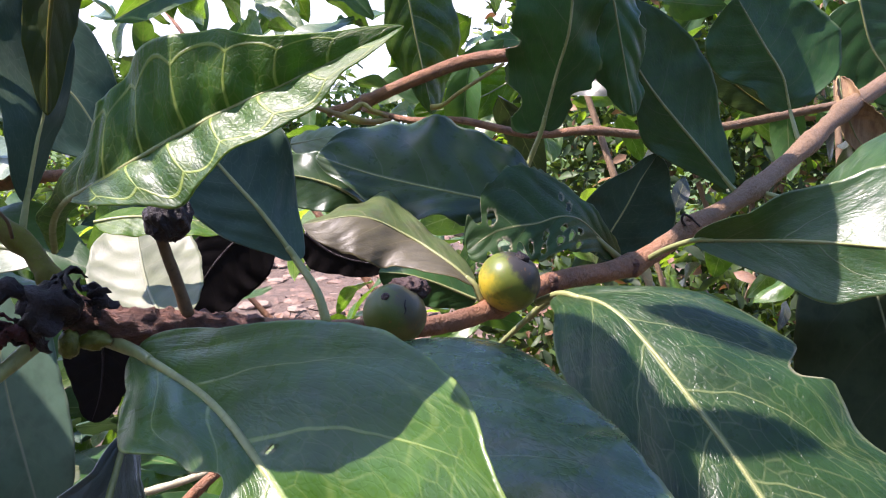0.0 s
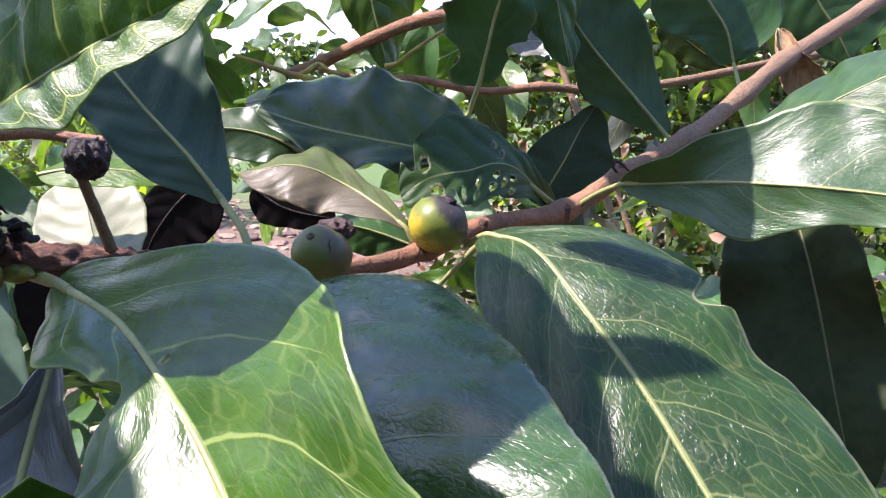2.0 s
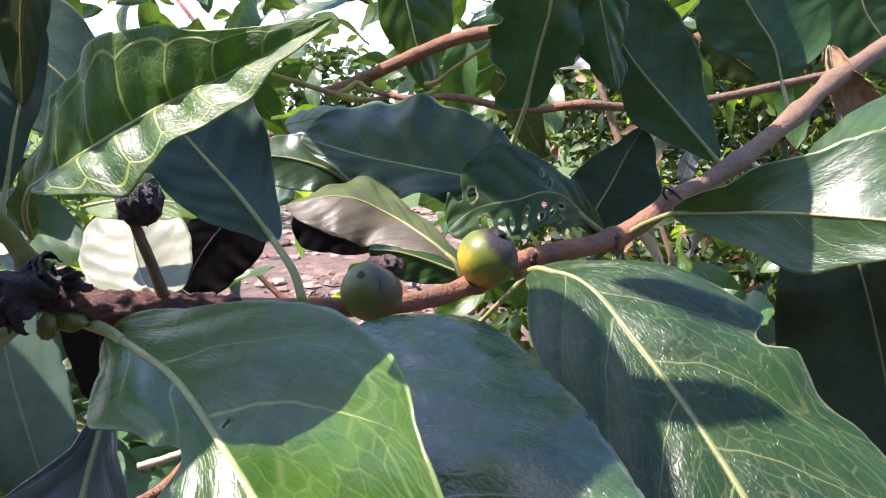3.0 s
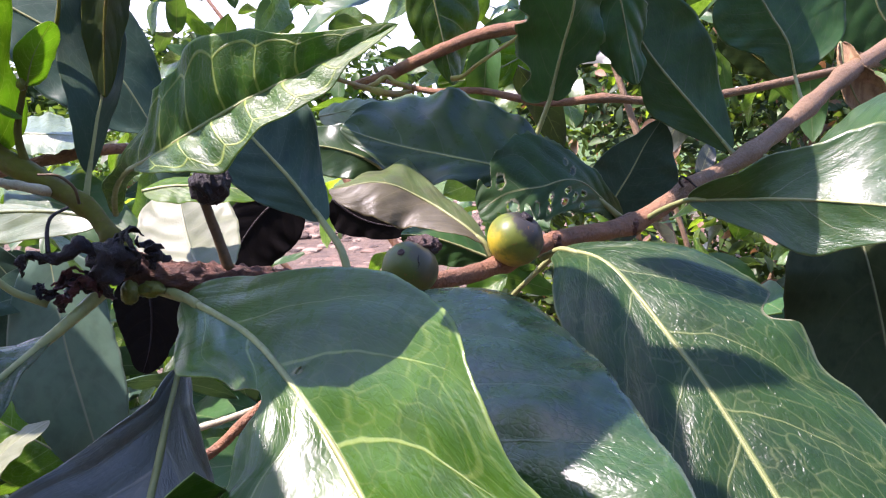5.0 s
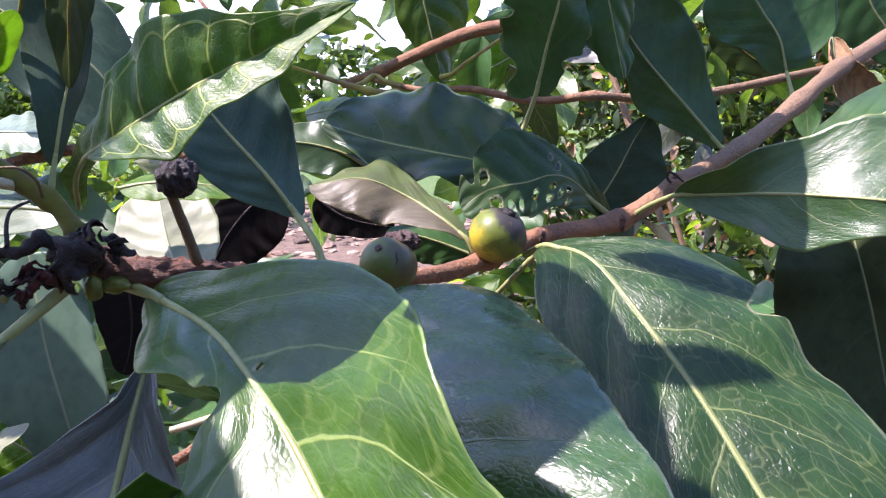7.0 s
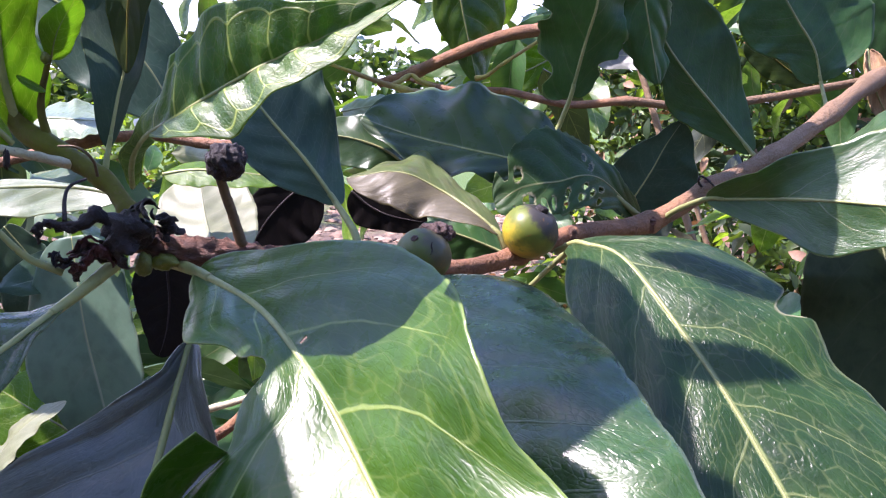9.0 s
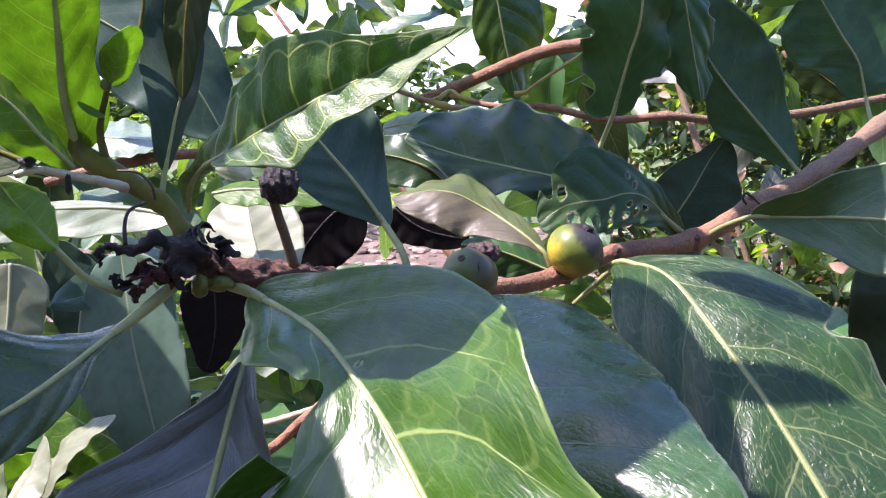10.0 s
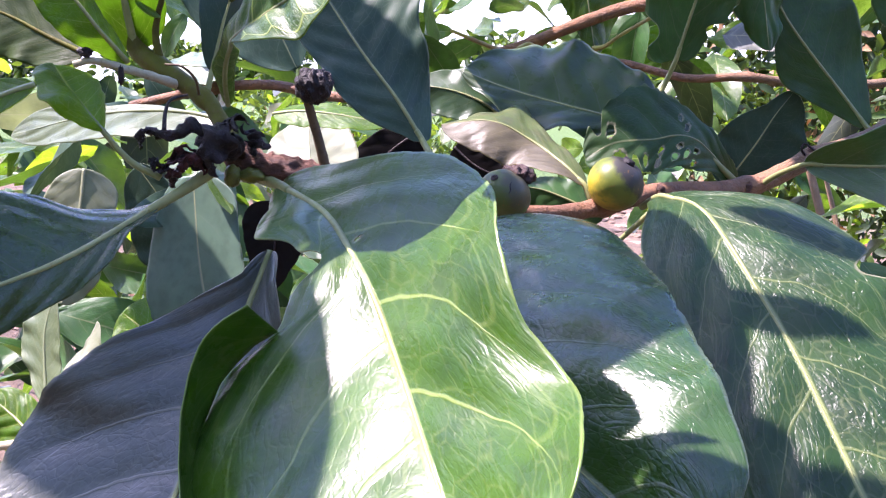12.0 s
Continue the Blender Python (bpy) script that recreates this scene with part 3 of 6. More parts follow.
lip = ((-0.0420, 0.1905, 1.3275), (-0.0500, 0.1850, 1.3210), (-0.0540, 0.1810, 1.3120), (-0.0540, 0.1750, 1.3000), (-0.0510, 0.1680, 1.2900), (-0.0460, 0.1600, 1.2810), (-0.0390, 0.1500, 1.2740), (-0.0290, 0.1430, 1.2640))
verts, faces, uvs = [], [], []
for i in range(61):
    a, b = along(crease, i / 60), along(lip, i / 60)
    for j in range(13):
        e = j / 12
        sag = Vector((0.30, 0.25, -0.30)) * (b - a).length * e * (e - 1)
        verts.append(a.lerp(b, e) + sag + Vector((0, -0.0004, 0.0003)) * noise.noise(Vector((i * 0.2, e * 3, 4))))
        uvs.append((0.45 + 0.5 * i / 60, 0.12 - 0.12 * e))
    if i:
        faces += [(13 * i - 13 + j, 13 * i - 12 + j, 13 * i + 1 + j, 13 * i + j) for j in range(12)]
ob = mesh_object("turned_margin", verts, faces, M_LEAF, big_leaf, label="turned-up green margin lit through by the sun")
idx = np.zeros(len(ob.data.loops), dtype=np.int32)
ob.data.loops.foreach_get("vertex_index", idx)
ob.data.uv_layers.new(name="blade").data.foreach_set("uv", np.array(uvs, dtype=np.float32)[idx].ravel())
ob.modifiers.new("thickness", "SOLIDIFY").thickness = 0.0004
leaf("leaf", "broad glossy dark green leaf with a bright sunlit outer edge", M_SLATE,
     ((-0.0092, 0.3750, 1.3315), (0.0146, 0.2900, 1.3075), (0.0459, 0.2350, 1.2817), (0.0928, 0.2000, 1.2615)),
     ((0.341, (-0.0122, -0.0043, 0.0005)), (0.593, (-0.0146, -0.0062, -0.0044)), (0.791, (-0.0125, -0.0098, -0.0094)),),
     ((0.063, (0.0377, 0.0080, 0.0110)), (0.255, (0.0577, 0.0132, 0.0145)), (0.500, (0.0568, 0.0169, 0.0240)), (0.745, (0.0414, 0.0237, 0.0325)), (0.887, (0.0262, 0.0218, 0.0312)), (0.942, (0.0222, 0.0105, 0.0209)),), a=0.5, b=0.7, cup=(-0.06, -0.11), fine=1.4)
leaf("leaf", "broad green leaf with bitten margin and dappled leaf shadows", M_MATURE,
     ((0.0736, 0.4380, 1.3449), (0.0944, 0.4050, 1.3432), (0.1122, 0.3720, 1.3222), (0.1322, 0.3420, 1.2953), (0.1586, 0.2900, 1.2478), (0.1770, 0.2536, 1.2146)),
     ((0.050, (-0.0116, -0.0074, -0.0051)), (0.149, (-0.0271, -0.0113, -0.0152)), (0.255, (-0.0352, -0.0070, -0.0153)), (0.342, (-0.0372, -0.0090, -0.0186)), (0.489, (-0.0428, -0.0094, -0.0170)), (0.669, (-0.0430, -0.0080, -0.0121)), (0.850, (-0.0350, -0.0070, -0.0100)),),
     ((0.074, (0.0113, 0.0078, 0.0049)), (0.158, (0.0314, 0.0157, 0.0075)), (0.255, (0.0454, 0.0150, 0.0124)), (0.358, (0.0490, 0.0188, 0.0172)), (0.434, (0.0494, 0.0163, 0.0185)), (0.513, (0.0470, 0.0147, 0.0117)), (0.572, (0.0540, 0.0150, 0.0128)), (0.694, (0.0550, 0.0115, 0.0145)), (0.850, (0.0480, 0.0100, 0.0120)),), petiole=((0.0654, 0.4620, 1.3361), (0.0736, 0.4380, 1.3449)), a=0.4, b=0.7, cup=-0.05, bites=((1, 0.404, 0.026, 0.22),), fine=1.5)
leaf("leaf", "glossy light green sunlit leaf with a pale midrib and a leaf shadow", M_SHEEN,
     ((0.1528, 0.5000, 1.3634), (0.1988, 0.4700, 1.3666), (0.2299, 0.4400, 1.3671), (0.2684, 0.4200, 1.3635), (0.3051, 0.4000, 1.3572)),
     ((0.184, (-0.0093, -0.0120, 0.0154)), (0.255, (-0.0017, 0.0002, 0.0243)), (0.374, (0.0086, 0.0093, 0.0299)), (0.434, (0.0130, 0.0125, 0.0369)), (0.614, (0.0154, 0.0225, 0.0421)), (0.784, (0.0109, 0.0112, 0.0320)),),
     ((0.073, (-0.0011, -0.0028, -0.0087)), (0.244, (-0.0026, -0.0060, -0.0193)), (0.340, (-0.0055, -0.0071, -0.0269)), (0.421, (-0.0047, -0.0054, -0.0289)), (0.506, (-0.0028, -0.0031, -0.0234)), (0.666, (-0.0033, -0.0033, -0.0159)), (0.835, (-0.0043, -0.0044, -0.0139)),), petiole=((0.1321, 0.5350, 1.3452), (0.1410, 0.5200, 1.3549), (0.1528, 0.5000, 1.3634)), pucker=0.0003, a=0.6, b=0.8, cup=-0.05, fine=1.2)
leaf("leaf", "dull green leaf with thin midrib, deep shade put into its colour", M_DEEP,
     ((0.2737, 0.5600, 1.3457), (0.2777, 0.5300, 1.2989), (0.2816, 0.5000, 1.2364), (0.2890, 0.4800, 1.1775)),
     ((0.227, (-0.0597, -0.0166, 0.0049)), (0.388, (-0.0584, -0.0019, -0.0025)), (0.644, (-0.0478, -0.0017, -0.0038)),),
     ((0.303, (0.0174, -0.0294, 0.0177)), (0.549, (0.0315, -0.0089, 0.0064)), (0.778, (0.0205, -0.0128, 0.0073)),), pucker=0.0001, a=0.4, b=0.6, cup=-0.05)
leaf("leaf", "bright green sunlit leaf with wavy upper margin and pointed tip", M_YOUNG,
     ((-0.1070, 0.3050, 1.3823), (-0.0949, 0.2780, 1.3943), (-0.0770, 0.2470, 1.4032), (-0.0615, 0.2250, 1.4080), (-0.0337, 0.2165, 1.4224), (-0.0112, 0.2125, 1.4320), (0.0126, 0.2110, 1.4431)),
     ((0.094, (-0.0026, -0.0007, 0.0004)), (0.230, (-0.0044, -0.0020, 0.0005)), (0.356, (-0.0028, -0.0009, 0.0018)), (0.443, (-0.0008, -0.0016, 0.0068)), (0.500, (0.0060, 0.0012, 0.0169)), (0.610, (-0.0030, 0.0052, 0.0178)), (0.695, (-0.0078, 0.0012, 0.0198)), (0.761, (-0.0063, -0.0004, 0.0167)), (0.787, (-0.0057, -0.0006, 0.0157)), (0.830, (-0.0046, -0.0009, 0.0112)), (0.929, (-0.0023, -0.0001, 0.0045)),),
     ((0.094, (0.0034, 0.0013, 0.0004)), (0.230, (0.0031, 0.0020, 0.0005)), (0.404, (0.0023, 0.0014, -0.0016)), (0.500, (-0.0009, -0.0011, -0.0021)), (0.610, (0.0028, -0.0082, -0.0084)), (0.667, (0.0045, -0.0122, -0.0122)), (0.755, (0.0028, -0.0091, -0.0111)), (0.807, (0.0027, -0.0075, -0.0093)), (0.872, (0.0028, -0.0062, -0.0064)), (0.916, (0.0014, -0.0037, -0.0029)),), a=0.35, b=0.7, cup=0.05, fine=1.5, wave=0.0022, pucker=0.0011, start=0.2)
leaf("leaf", "dark blue-green leaf in shade on a long pale petiole", M_MATT,
     ((-0.0426, 0.3850, 1.3686), (-0.0576, 0.3900, 1.3876), (-0.0814, 0.4000, 1.4117), (-0.1081, 0.4100, 1.4428)),
     ((0.069, (-0.0054, -0.0013, -0.0038)), (0.214, (-0.0133, -0.0043, -0.0099)), (0.383, (-0.0157, -0.0091, -0.0121)), (0.626, (-0.0166, -0.0110, -0.0107)), (0.881, (-0.0151, -0.0071, -0.0107)),),
     ((0.063, (0.0067, 0.0038, -0.0021)), (0.194, (0.0100, 0.0162, 0.0034)), (0.368, (0.0191, 0.0144, 0.0134)), (0.586, (0.0270, 0.0101, 0.0207)), (0.893, (0.0288, 0.0125, 0.0206)),), petiole=((-0.0279, 0.3700, 1.3445), (-0.0325, 0.3750, 1.3568), (-0.0426, 0.3850, 1.3686)), a=0.5, b=0.7, cup=-0.04, fine=1.2)
leaf("leaf", "broad blue-green shaded leaf reflecting the sky", M_TEAL,
     ((0.0996, 0.5250, 1.3648), (0.0717, 0.5200, 1.3780), (0.0453, 0.5200, 1.3827), (-0.0191, 0.5250, 1.3961), (-0.0562, 0.5300, 1.4078)),
     ((0.066, (0.0024, 0.0069, 0.0072)), (0.207, (0.0033, 0.0202, 0.0184)), (0.409, (0.0082, 0.0295, 0.0333)), (0.553, (0.0102, 0.0328, 0.0375)), (0.790, (0.0121, 0.0345, 0.0307)), (0.933, (0.0095, 0.0265, 0.0161)),),
     ((0.062, (-0.0003, -0.0025, -0.0026)), (0.201, (-0.0015, -0.0050, -0.0045)), (0.335, (-0.0020, -0.0075, -0.0080)), (0.424, (-0.0036, -0.0135, -0.0122)), (0.482, (-0.0043, -0.0163, -0.0138)), (0.652, (-0.0055, -0.0135, -0.0180)), (0.839, (-0.0042, -0.0064, -0.0102)),), petiole=((0.1192, 0.5350, 1.3487), (0.0996, 0.5250, 1.3648)), a=0.4, b=0.55, cup=-0.04, fine=1.4, ragged=0.05, wave=0.0035)
leaf("leaf", "green leaf eaten into lace by insects, with pale rims round the holes", M_CHEWED,
     ((0.1200, 0.5400, 1.3480), (0.0910, 0.5150, 1.3740), (0.0670, 0.5000, 1.3720), (0.0460, 0.4900, 1.3690), (0.0300, 0.4850, 1.3590)),
     ((0.20, (0.0060, 0.0040, 0.0050)), (0.40, (0.0043, 0.0121, 0.0117)), (0.52, (-0.0019, 0.0125, 0.0217)), (0.700, (-0.0043, 0.0135, 0.0326)), (0.792, (-0.0065, 0.0081, 0.0268)), (0.87, (-0.0070, 0.0050, 0.0190)),),
     ((0.15, (-0.0052, -0.0080, -0.0050)), (0.30, (-0.0083, -0.0150, -0.0135)), (0.50, (-0.0040, -0.0110, -0.0190)), (0.679, (0.0025, -0.0076, -0.0186)), (0.86, (0.0053, -0.0052, -0.0154)), (0.95, (0.0020, -0.0061, -0.0085)),), petiole=((0.1250, 0.5350, 1.3460), (0.1200, 0.5400, 1.3480)), pucker=0.0004, stalk=0.0008, a=0.4, b=0.4, ragged=0.12,
     bites=((1, 0.74, 0.03, 0.55), (-1, 0.90, 0.03, 0.6), (1, 0.90, 0.02, 0.5)),
     holes=((1, 0.33, 0.30, 0.020, 0.10), (1, 0.38, 0.52, 0.016, 0.16), (1, 0.45, 0.34, 0.022, 0.09), (1, 0.46, 0.68, 0.030, 0.12), (1, 0.57, 0.40, 0.018, 0.14), (1, 0.58, 0.74, 0.022, 0.13), (1, 0.30, 0.70, 0.020, 0.14), (-1, 0.44, 0.30, 0.012, 0.16), (-1, 0.48, 0.55, 0.010, 0.10),
            (1, 0.82, 0.45, 0.030, 0.20), (-1, 0.84, 0.35, 0.022, 0.16), (1, 0.67, 0.62, 0.016, 0.18)), fine=2.0)
leaf("leaf", "blue-green shaded leaf with smooth margin behind the branch", M_TEAL,
     ((-0.0242, 0.5450, 1.3731), (-0.0412, 0.5400, 1.3870), (-0.0645, 0.5400, 1.3949), (-0.0899, 0.5400, 1.3974)),
     ((0.237, (-0.0064, -0.0058, -0.0108)), (0.618, (-0.0040, -0.0050, -0.0173)), (0.942, (-0.0017, 0.0000, -0.0107)),),
     ((0.139, (0.0012, 0.0075, 0.0042)), (0.360, (0.0037, 0.0103, 0.0096)), (0.597, (0.0040, 0.0101, 0.0148)), (0.810, (0.0007, 0.0100, 0.0113)),), pucker=0.0001, a=0.5, b=0.5, cup=-0.04)
leaf("leaf", "pale brownish green leaf seen from below with yellow midrib", M_PALE,
     ((0.0335, 0.4550, 1.3458), (0.0215, 0.4600, 1.3557), (-0.0005, 0.4750, 1.3679), (-0.0252, 0.4750, 1.3780), (-0.0547, 0.4730, 1.3740)),
     ((0.079, (-0.0031, -0.0070, -0.0008)), (0.250, (-0.0112, -0.0099, -0.0060)), (0.603, (-0.0061, -0.0159, -0.0180)), (0.887, (0.0035, -0.0088, -0.0131)),),
     ((0.280, (0.0079, 0.0083, 0.0021)), (0.456, (0.0064, 0.0147, 0.0044)), (0.556, (0.0036, 0.0338, 0.0086)), (0.614, (0.0013, 0.0442, 0.0128)), (0.730, (-0.0011, 0.0301, 0.0049)), (0.869, (-0.0015, 0.0160, 0.0016)),), petiole=((0.0371, 0.4550, 1.3382), (0.0335, 0.4550, 1.3458)), pucker=0.0003, a=0.6, b=0.6, cup=0.03, ragged=0.03)
leaf("leaf", "dark purplish green folded leaf pointing down", M_PLUM,
     ((-0.0839, 0.3000, 1.3223), (-0.0855, 0.2850, 1.3037), (-0.0861, 0.2650, 1.2820), (-0.0882, 0.2300, 1.2426), (-0.0910, 0.1900, 1.2005)),
     ((0.091, (-0.0048, -0.0057, 0.0048)), (0.168, (-0.0149, -0.0076, 0.0074)), (0.257, (-0.0309, -0.0077, 0.0075)), (0.340, (-0.0455, -0.0084, 0.0094)), (0.455, (-0.0615, -0.0060, 0.0087)), (0.568, (-0.0700, 0.0030, 0.0080)), (0.750, (-0.0740, 0.0040, 0.0020)), (0.900, (-0.0560, 0.0, 0.0)),),
     ((0.107, (0.0123, -0.0091, 0.0065)), (0.200, (0.0179, -0.0040, 0.0034)), (0.262, (0.0219, -0.0000, -0.0003)), (0.392, (0.0282, 0.0022, -0.0033)), (0.600, (0.0340, 0.0022, -0.0033)), (0.850, (0.0300, 0.0, 0.0)),), pucker=0.0005, stalk=0.0022, a=0.5, b=0.6, cup=0.03, fine=1.5)
leaf("leaf", "blue-green leaf with thick pale midrib reaching towards the viewer", M_SLATE,
     ((-0.1208, 0.2750, 1.3421), (-0.1362, 0.2500, 1.3272), (-0.1479, 0.2300, 1.3186), (-0.1701, 0.1950, 1.3079)),
     ((0.075, (-0.0096, 0.0057, -0.0001)), (0.167, (-0.0165, 0.0077, 0.0038)), (0.252, (-0.0244, 0.0091, 0.0100)), (0.426, (-0.0311, 0.0078, 0.0219)), (0.731, (-0.0170, 0.0029, 0.0260)),),
     ((0.173, (0.0044, -0.0019, -0.0010)), (0.298, (0.0084, -0.0023, -0.0057)), (0.445, (0.0084, -0.0006, -0.0098)), (0.644, (0.0057, 0.0007, -0.0141)), (0.894, (0.0048, 0.0013, -0.0138)),), petiole=((-0.1099, 0.2950, 1.3541), (-0.1156, 0.2850, 1.3477), (-0.1208, 0.2750, 1.3421)), a=0.5, b=0.7, cup=-0.04, fine=1.2, stalk=0.0019)
leaf("leaf", "matt grey-green leaf hanging straight down", M_HANGING,
     ((-0.2800, 0.5900, 1.3200), (-0.2680, 0.5790, 1.2560), (-0.2542, 0.5704, 1.2103), (-0.2398, 0.5627, 1.1632)),
     ((0.082, (-0.0273, 0.0020, -0.0046)), (0.317, (-0.0460, 0.0077, -0.0125)), (0.490, (-0.0510, 0.0043, -0.0185)), (0.813, (-0.0390, 0.0039, -0.0123)),),
     ((0.106, (0.0350, -0.0052, 0.0060)), (0.307, (0.0390, -0.0080, 0.0097)), (0.551, (0.0400, -0.0095, 0.0143)), (0.802, (0.0331, -0.0117, 0.0122)),), pucker=0.0, stalk=0.0005, wave=0.0003, a=0.4, b=0.6, cup=-0.04)
leaf("leaf", "pale green leaf lying level with a light midrib", M_SILVER,
     ((-0.1357, 0.3600, 1.3730), (-0.1689, 0.3700, 1.3760), (-0.2281, 0.3900, 1.3708), (-0.2982, 0.4100, 1.3546)),
     ((0.061, (-0.0024, -0.0079, -0.0066)), (0.169, (-0.0029, -0.0082, -0.0113)), (0.564, (-0.0005, -0.0099, -0.0132)), (0.868, (0.0015, -0.0040, -0.0093)),),
     ((0.131, (0.0009, 0.0037, 0.0001)), (0.387, (0.0015, 0.0047, 0.0035)), (0.625, (-0.0008, 0.0021, 0.0052)), (0.894, (-0.0014, 0.0048, 0.0099)),), a=0.5, b=0.6, cup=-0.04)
leaf("leaf", "small green leaf with rolled margin on a curved petiole", M_LIME,
     ((-0.1463, 0.2750, 1.3697), (-0.1508, 0.2700, 1.3778), (-0.1596, 0.2700, 1.3872), (-0.1682, 0.2750, 1.3945)),
     ((0.259, (0.0013, -0.0103, -0.0034)), (0.388, (0.0006, -0.0195, -0.0016)), (0.605, (-0.0026, -0.0147, 0.0004)),),
     ((0.061, (-0.0085, 0.0111, 0.0015)), (0.943, (0.0004, 0.0159, -0.0054)),), petiole=((-0.1263, 0.2850, 1.3516), (-0.1374, 0.2800, 1.3580), (-0.1463, 0.2750, 1.3697)), pucker=0.0001, stalk=0.0011, a=0.7, b=0.45, cup=0.25)
leaf("leaf", "green leaf half hidden beside the young shoot", M_LIME,
     ((-0.2585, 0.3300, 1.3731), (-0.2455, 0.3300, 1.3770), (-0.2328, 0.3300, 1.3812), (-0.2195, 0.3300, 1.3885)),
     ((0.546, (0.0023, -0.0100, -0.0067)), (0.808, (0.0047, -0.0100, -0.0081)),),
     ((0.251, (-0.0021, 0.0100, 0.0071)), (0.579, (-0.0023, 0.0100, 0.0064)),), pucker=0.0001, a=0.5, b=0.6)
leaf("leaf", "bright lime green young leaf lit through from behind", M_LIME,
     ((-0.1688, 0.3350, 1.4037), (-0.1698, 0.3270, 1.4275), (-0.1652, 0.3170, 1.4538), (-0.1576, 0.3000, 1.4871)),
     ((0.134, (-0.0097, -0.0052, -0.0026)), (0.271, (-0.0197, -0.0071, -0.0012)), (0.411, (-0.0265, -0.0098, 0.0015)), (0.699, (-0.0274, -0.0095, 0.0015)),),
     ((0.077, (0.0120, 0.0052, 0.0027)), (0.280, (0.0165, 0.0062, 0.0010)), (0.443, (0.0123, 0.0062, -0.0000)), (0.755, (0.0148, 0.0078, 0.0008)),), stalk=0.0024, pucker=0.0004, a=0.5, b=0.6, cup=0.04)
leaf("leaf", "olive green leaf hanging with its tip down", M_OLIVE,
     ((-0.1102, 0.3300, 1.5009), (-0.1128, 0.3300, 1.4769), (-0.1164, 0.3300, 1.4544), (-0.1184, 0.3300, 1.4265)),
     ((0.337, (-0.0091, 0.0000, 0.0012)), (0.641, (-0.0093, 0.0000, 0.0010)), (0.834, (-0.0058, 0.0000, 0.0002)),),
     ((0.290, (0.0057, 0.0100, -0.0005)), (0.494, (0.0058, 0.0100, -0.0010)), (0.743, (0.0044, 0.0050, -0.0005)),), pucker=0.0001, a=0.5, b=0.6, cup=0.06)
leaf("leaf", "narrow blue-green leaf seen nearly edge on", M_MATT,
     ((-0.1262, 0.3270, 1.3959), (-0.1225, 0.3300, 1.4174), (-0.1204, 0.3330, 1.4299), (-0.1242, 0.3400, 1.4519), (-0.1286, 0.3450, 1.4862)),
     ((0.190, (-0.0075, -0.0043, 0.0017)), (0.447, (-0.0149, -0.0052, -0.0009)), (0.729, (-0.0130, -0.0066, -0.0010)),),
     ((0.199, (0.0024, 0.0055, -0.0010)), (0.364, (0.0037, 0.0073, -0.0020)), (0.602, (0.0102, 0.0055, 0.0004)),), petiole=((-0.1271, 0.3250, 1.3871), (-0.1262, 0.3270, 1.3959)), pucker=0.0, wave=0.0003, stalk=0.001, a=0.6, b=0.7, cup=0.04)
leaf("leaf", "large dark leaf in shade behind the young shoot", M_MATT,
     ((-0.3451, 0.6196, 1.5159), (-0.2722, 0.6196, 1.4747), (-0.2340, 0.6196, 1.4481), (-0.2074, 0.6196, 1.4054)),
     ((0.362, (0.0161, 0.0123, 0.0287)), (0.604, (0.0216, 0.0123, 0.0342)), (0.792, (0.0200, 0.0123, 0.0129)),),
     ((0.335, (-0.0139, -0.0123, -0.0246)), (0.514, (-0.0215, -0.0123, -0.0364)), (0.863, (-0.0282, -0.0123, -0.0156)),), pucker=0.0002, a=0.5, b=0.6, cup=-0.04)
leaf("leaf", "grey-green leaf hanging with a sunlit tip", M_LEAF,
     ((-0.0278, 0.9000, 1.5837), (-0.0174, 0.9000, 1.5252), (-0.0094, 0.9000, 1.4872), (0.0015, 0.9000, 1.4386)),
     ((0.293, (-0.0249, 0.0000, -0.0046)), (0.505, (-0.0296, 0.0000, -0.0062)), (0.748, (-0.0169, 0.0000, -0.0041)),),
     ((0.373, (0.0424, 0.0200, 0.0083)), (0.601, (0.0389, 0.0200, 0.0085)), (0.803, (0.0204, 0.0200, 0.0045)),), a=0.5, b=0.7, cup=-0.04)
leaf("leaf", "dark green shaded leaf rising from a drooping stalk", M_FOREST,
     ((0.0772, 0.5800, 1.4221), (0.0855, 0.5750, 1.4571), (0.0922, 0.5700, 1.4836), (0.0938, 0.5700, 1.5232), (0.0893, 0.5700, 1.5780)),
     ((0.061, (-0.0195, 0.0063, -0.0058)), (0.182, (-0.0281, 0.0039, 0.0074)), (0.352, (-0.0333, 0.0040, 0.0087)), (0.684, (-0.0285, 0.0000, -0.0016)),),
     ((0.104, (0.0143, 0.0022, -0.0030)), (0.221, (0.0237, 0.0048, -0.0053)), (0.404, (0.0211, 0.0100, -0.0022)), (0.678, (0.0219, 0.0100, 0.0013)),), petiole=((0.0618, 0.5850, 1.3819), (0.0698, 0.5850, 1.4016), (0.0772, 0.5800, 1.4221)), pucker=0.0003, a=0.35, b=0.7, cup=-0.04, ragged=0.16, wave=0.003, bites=((-1, 0.12, 0.03, 0.3), (1, 0.16, 0.03, 0.35), (-1, 0.3, 0.03, 0.2)), fine=1.3)
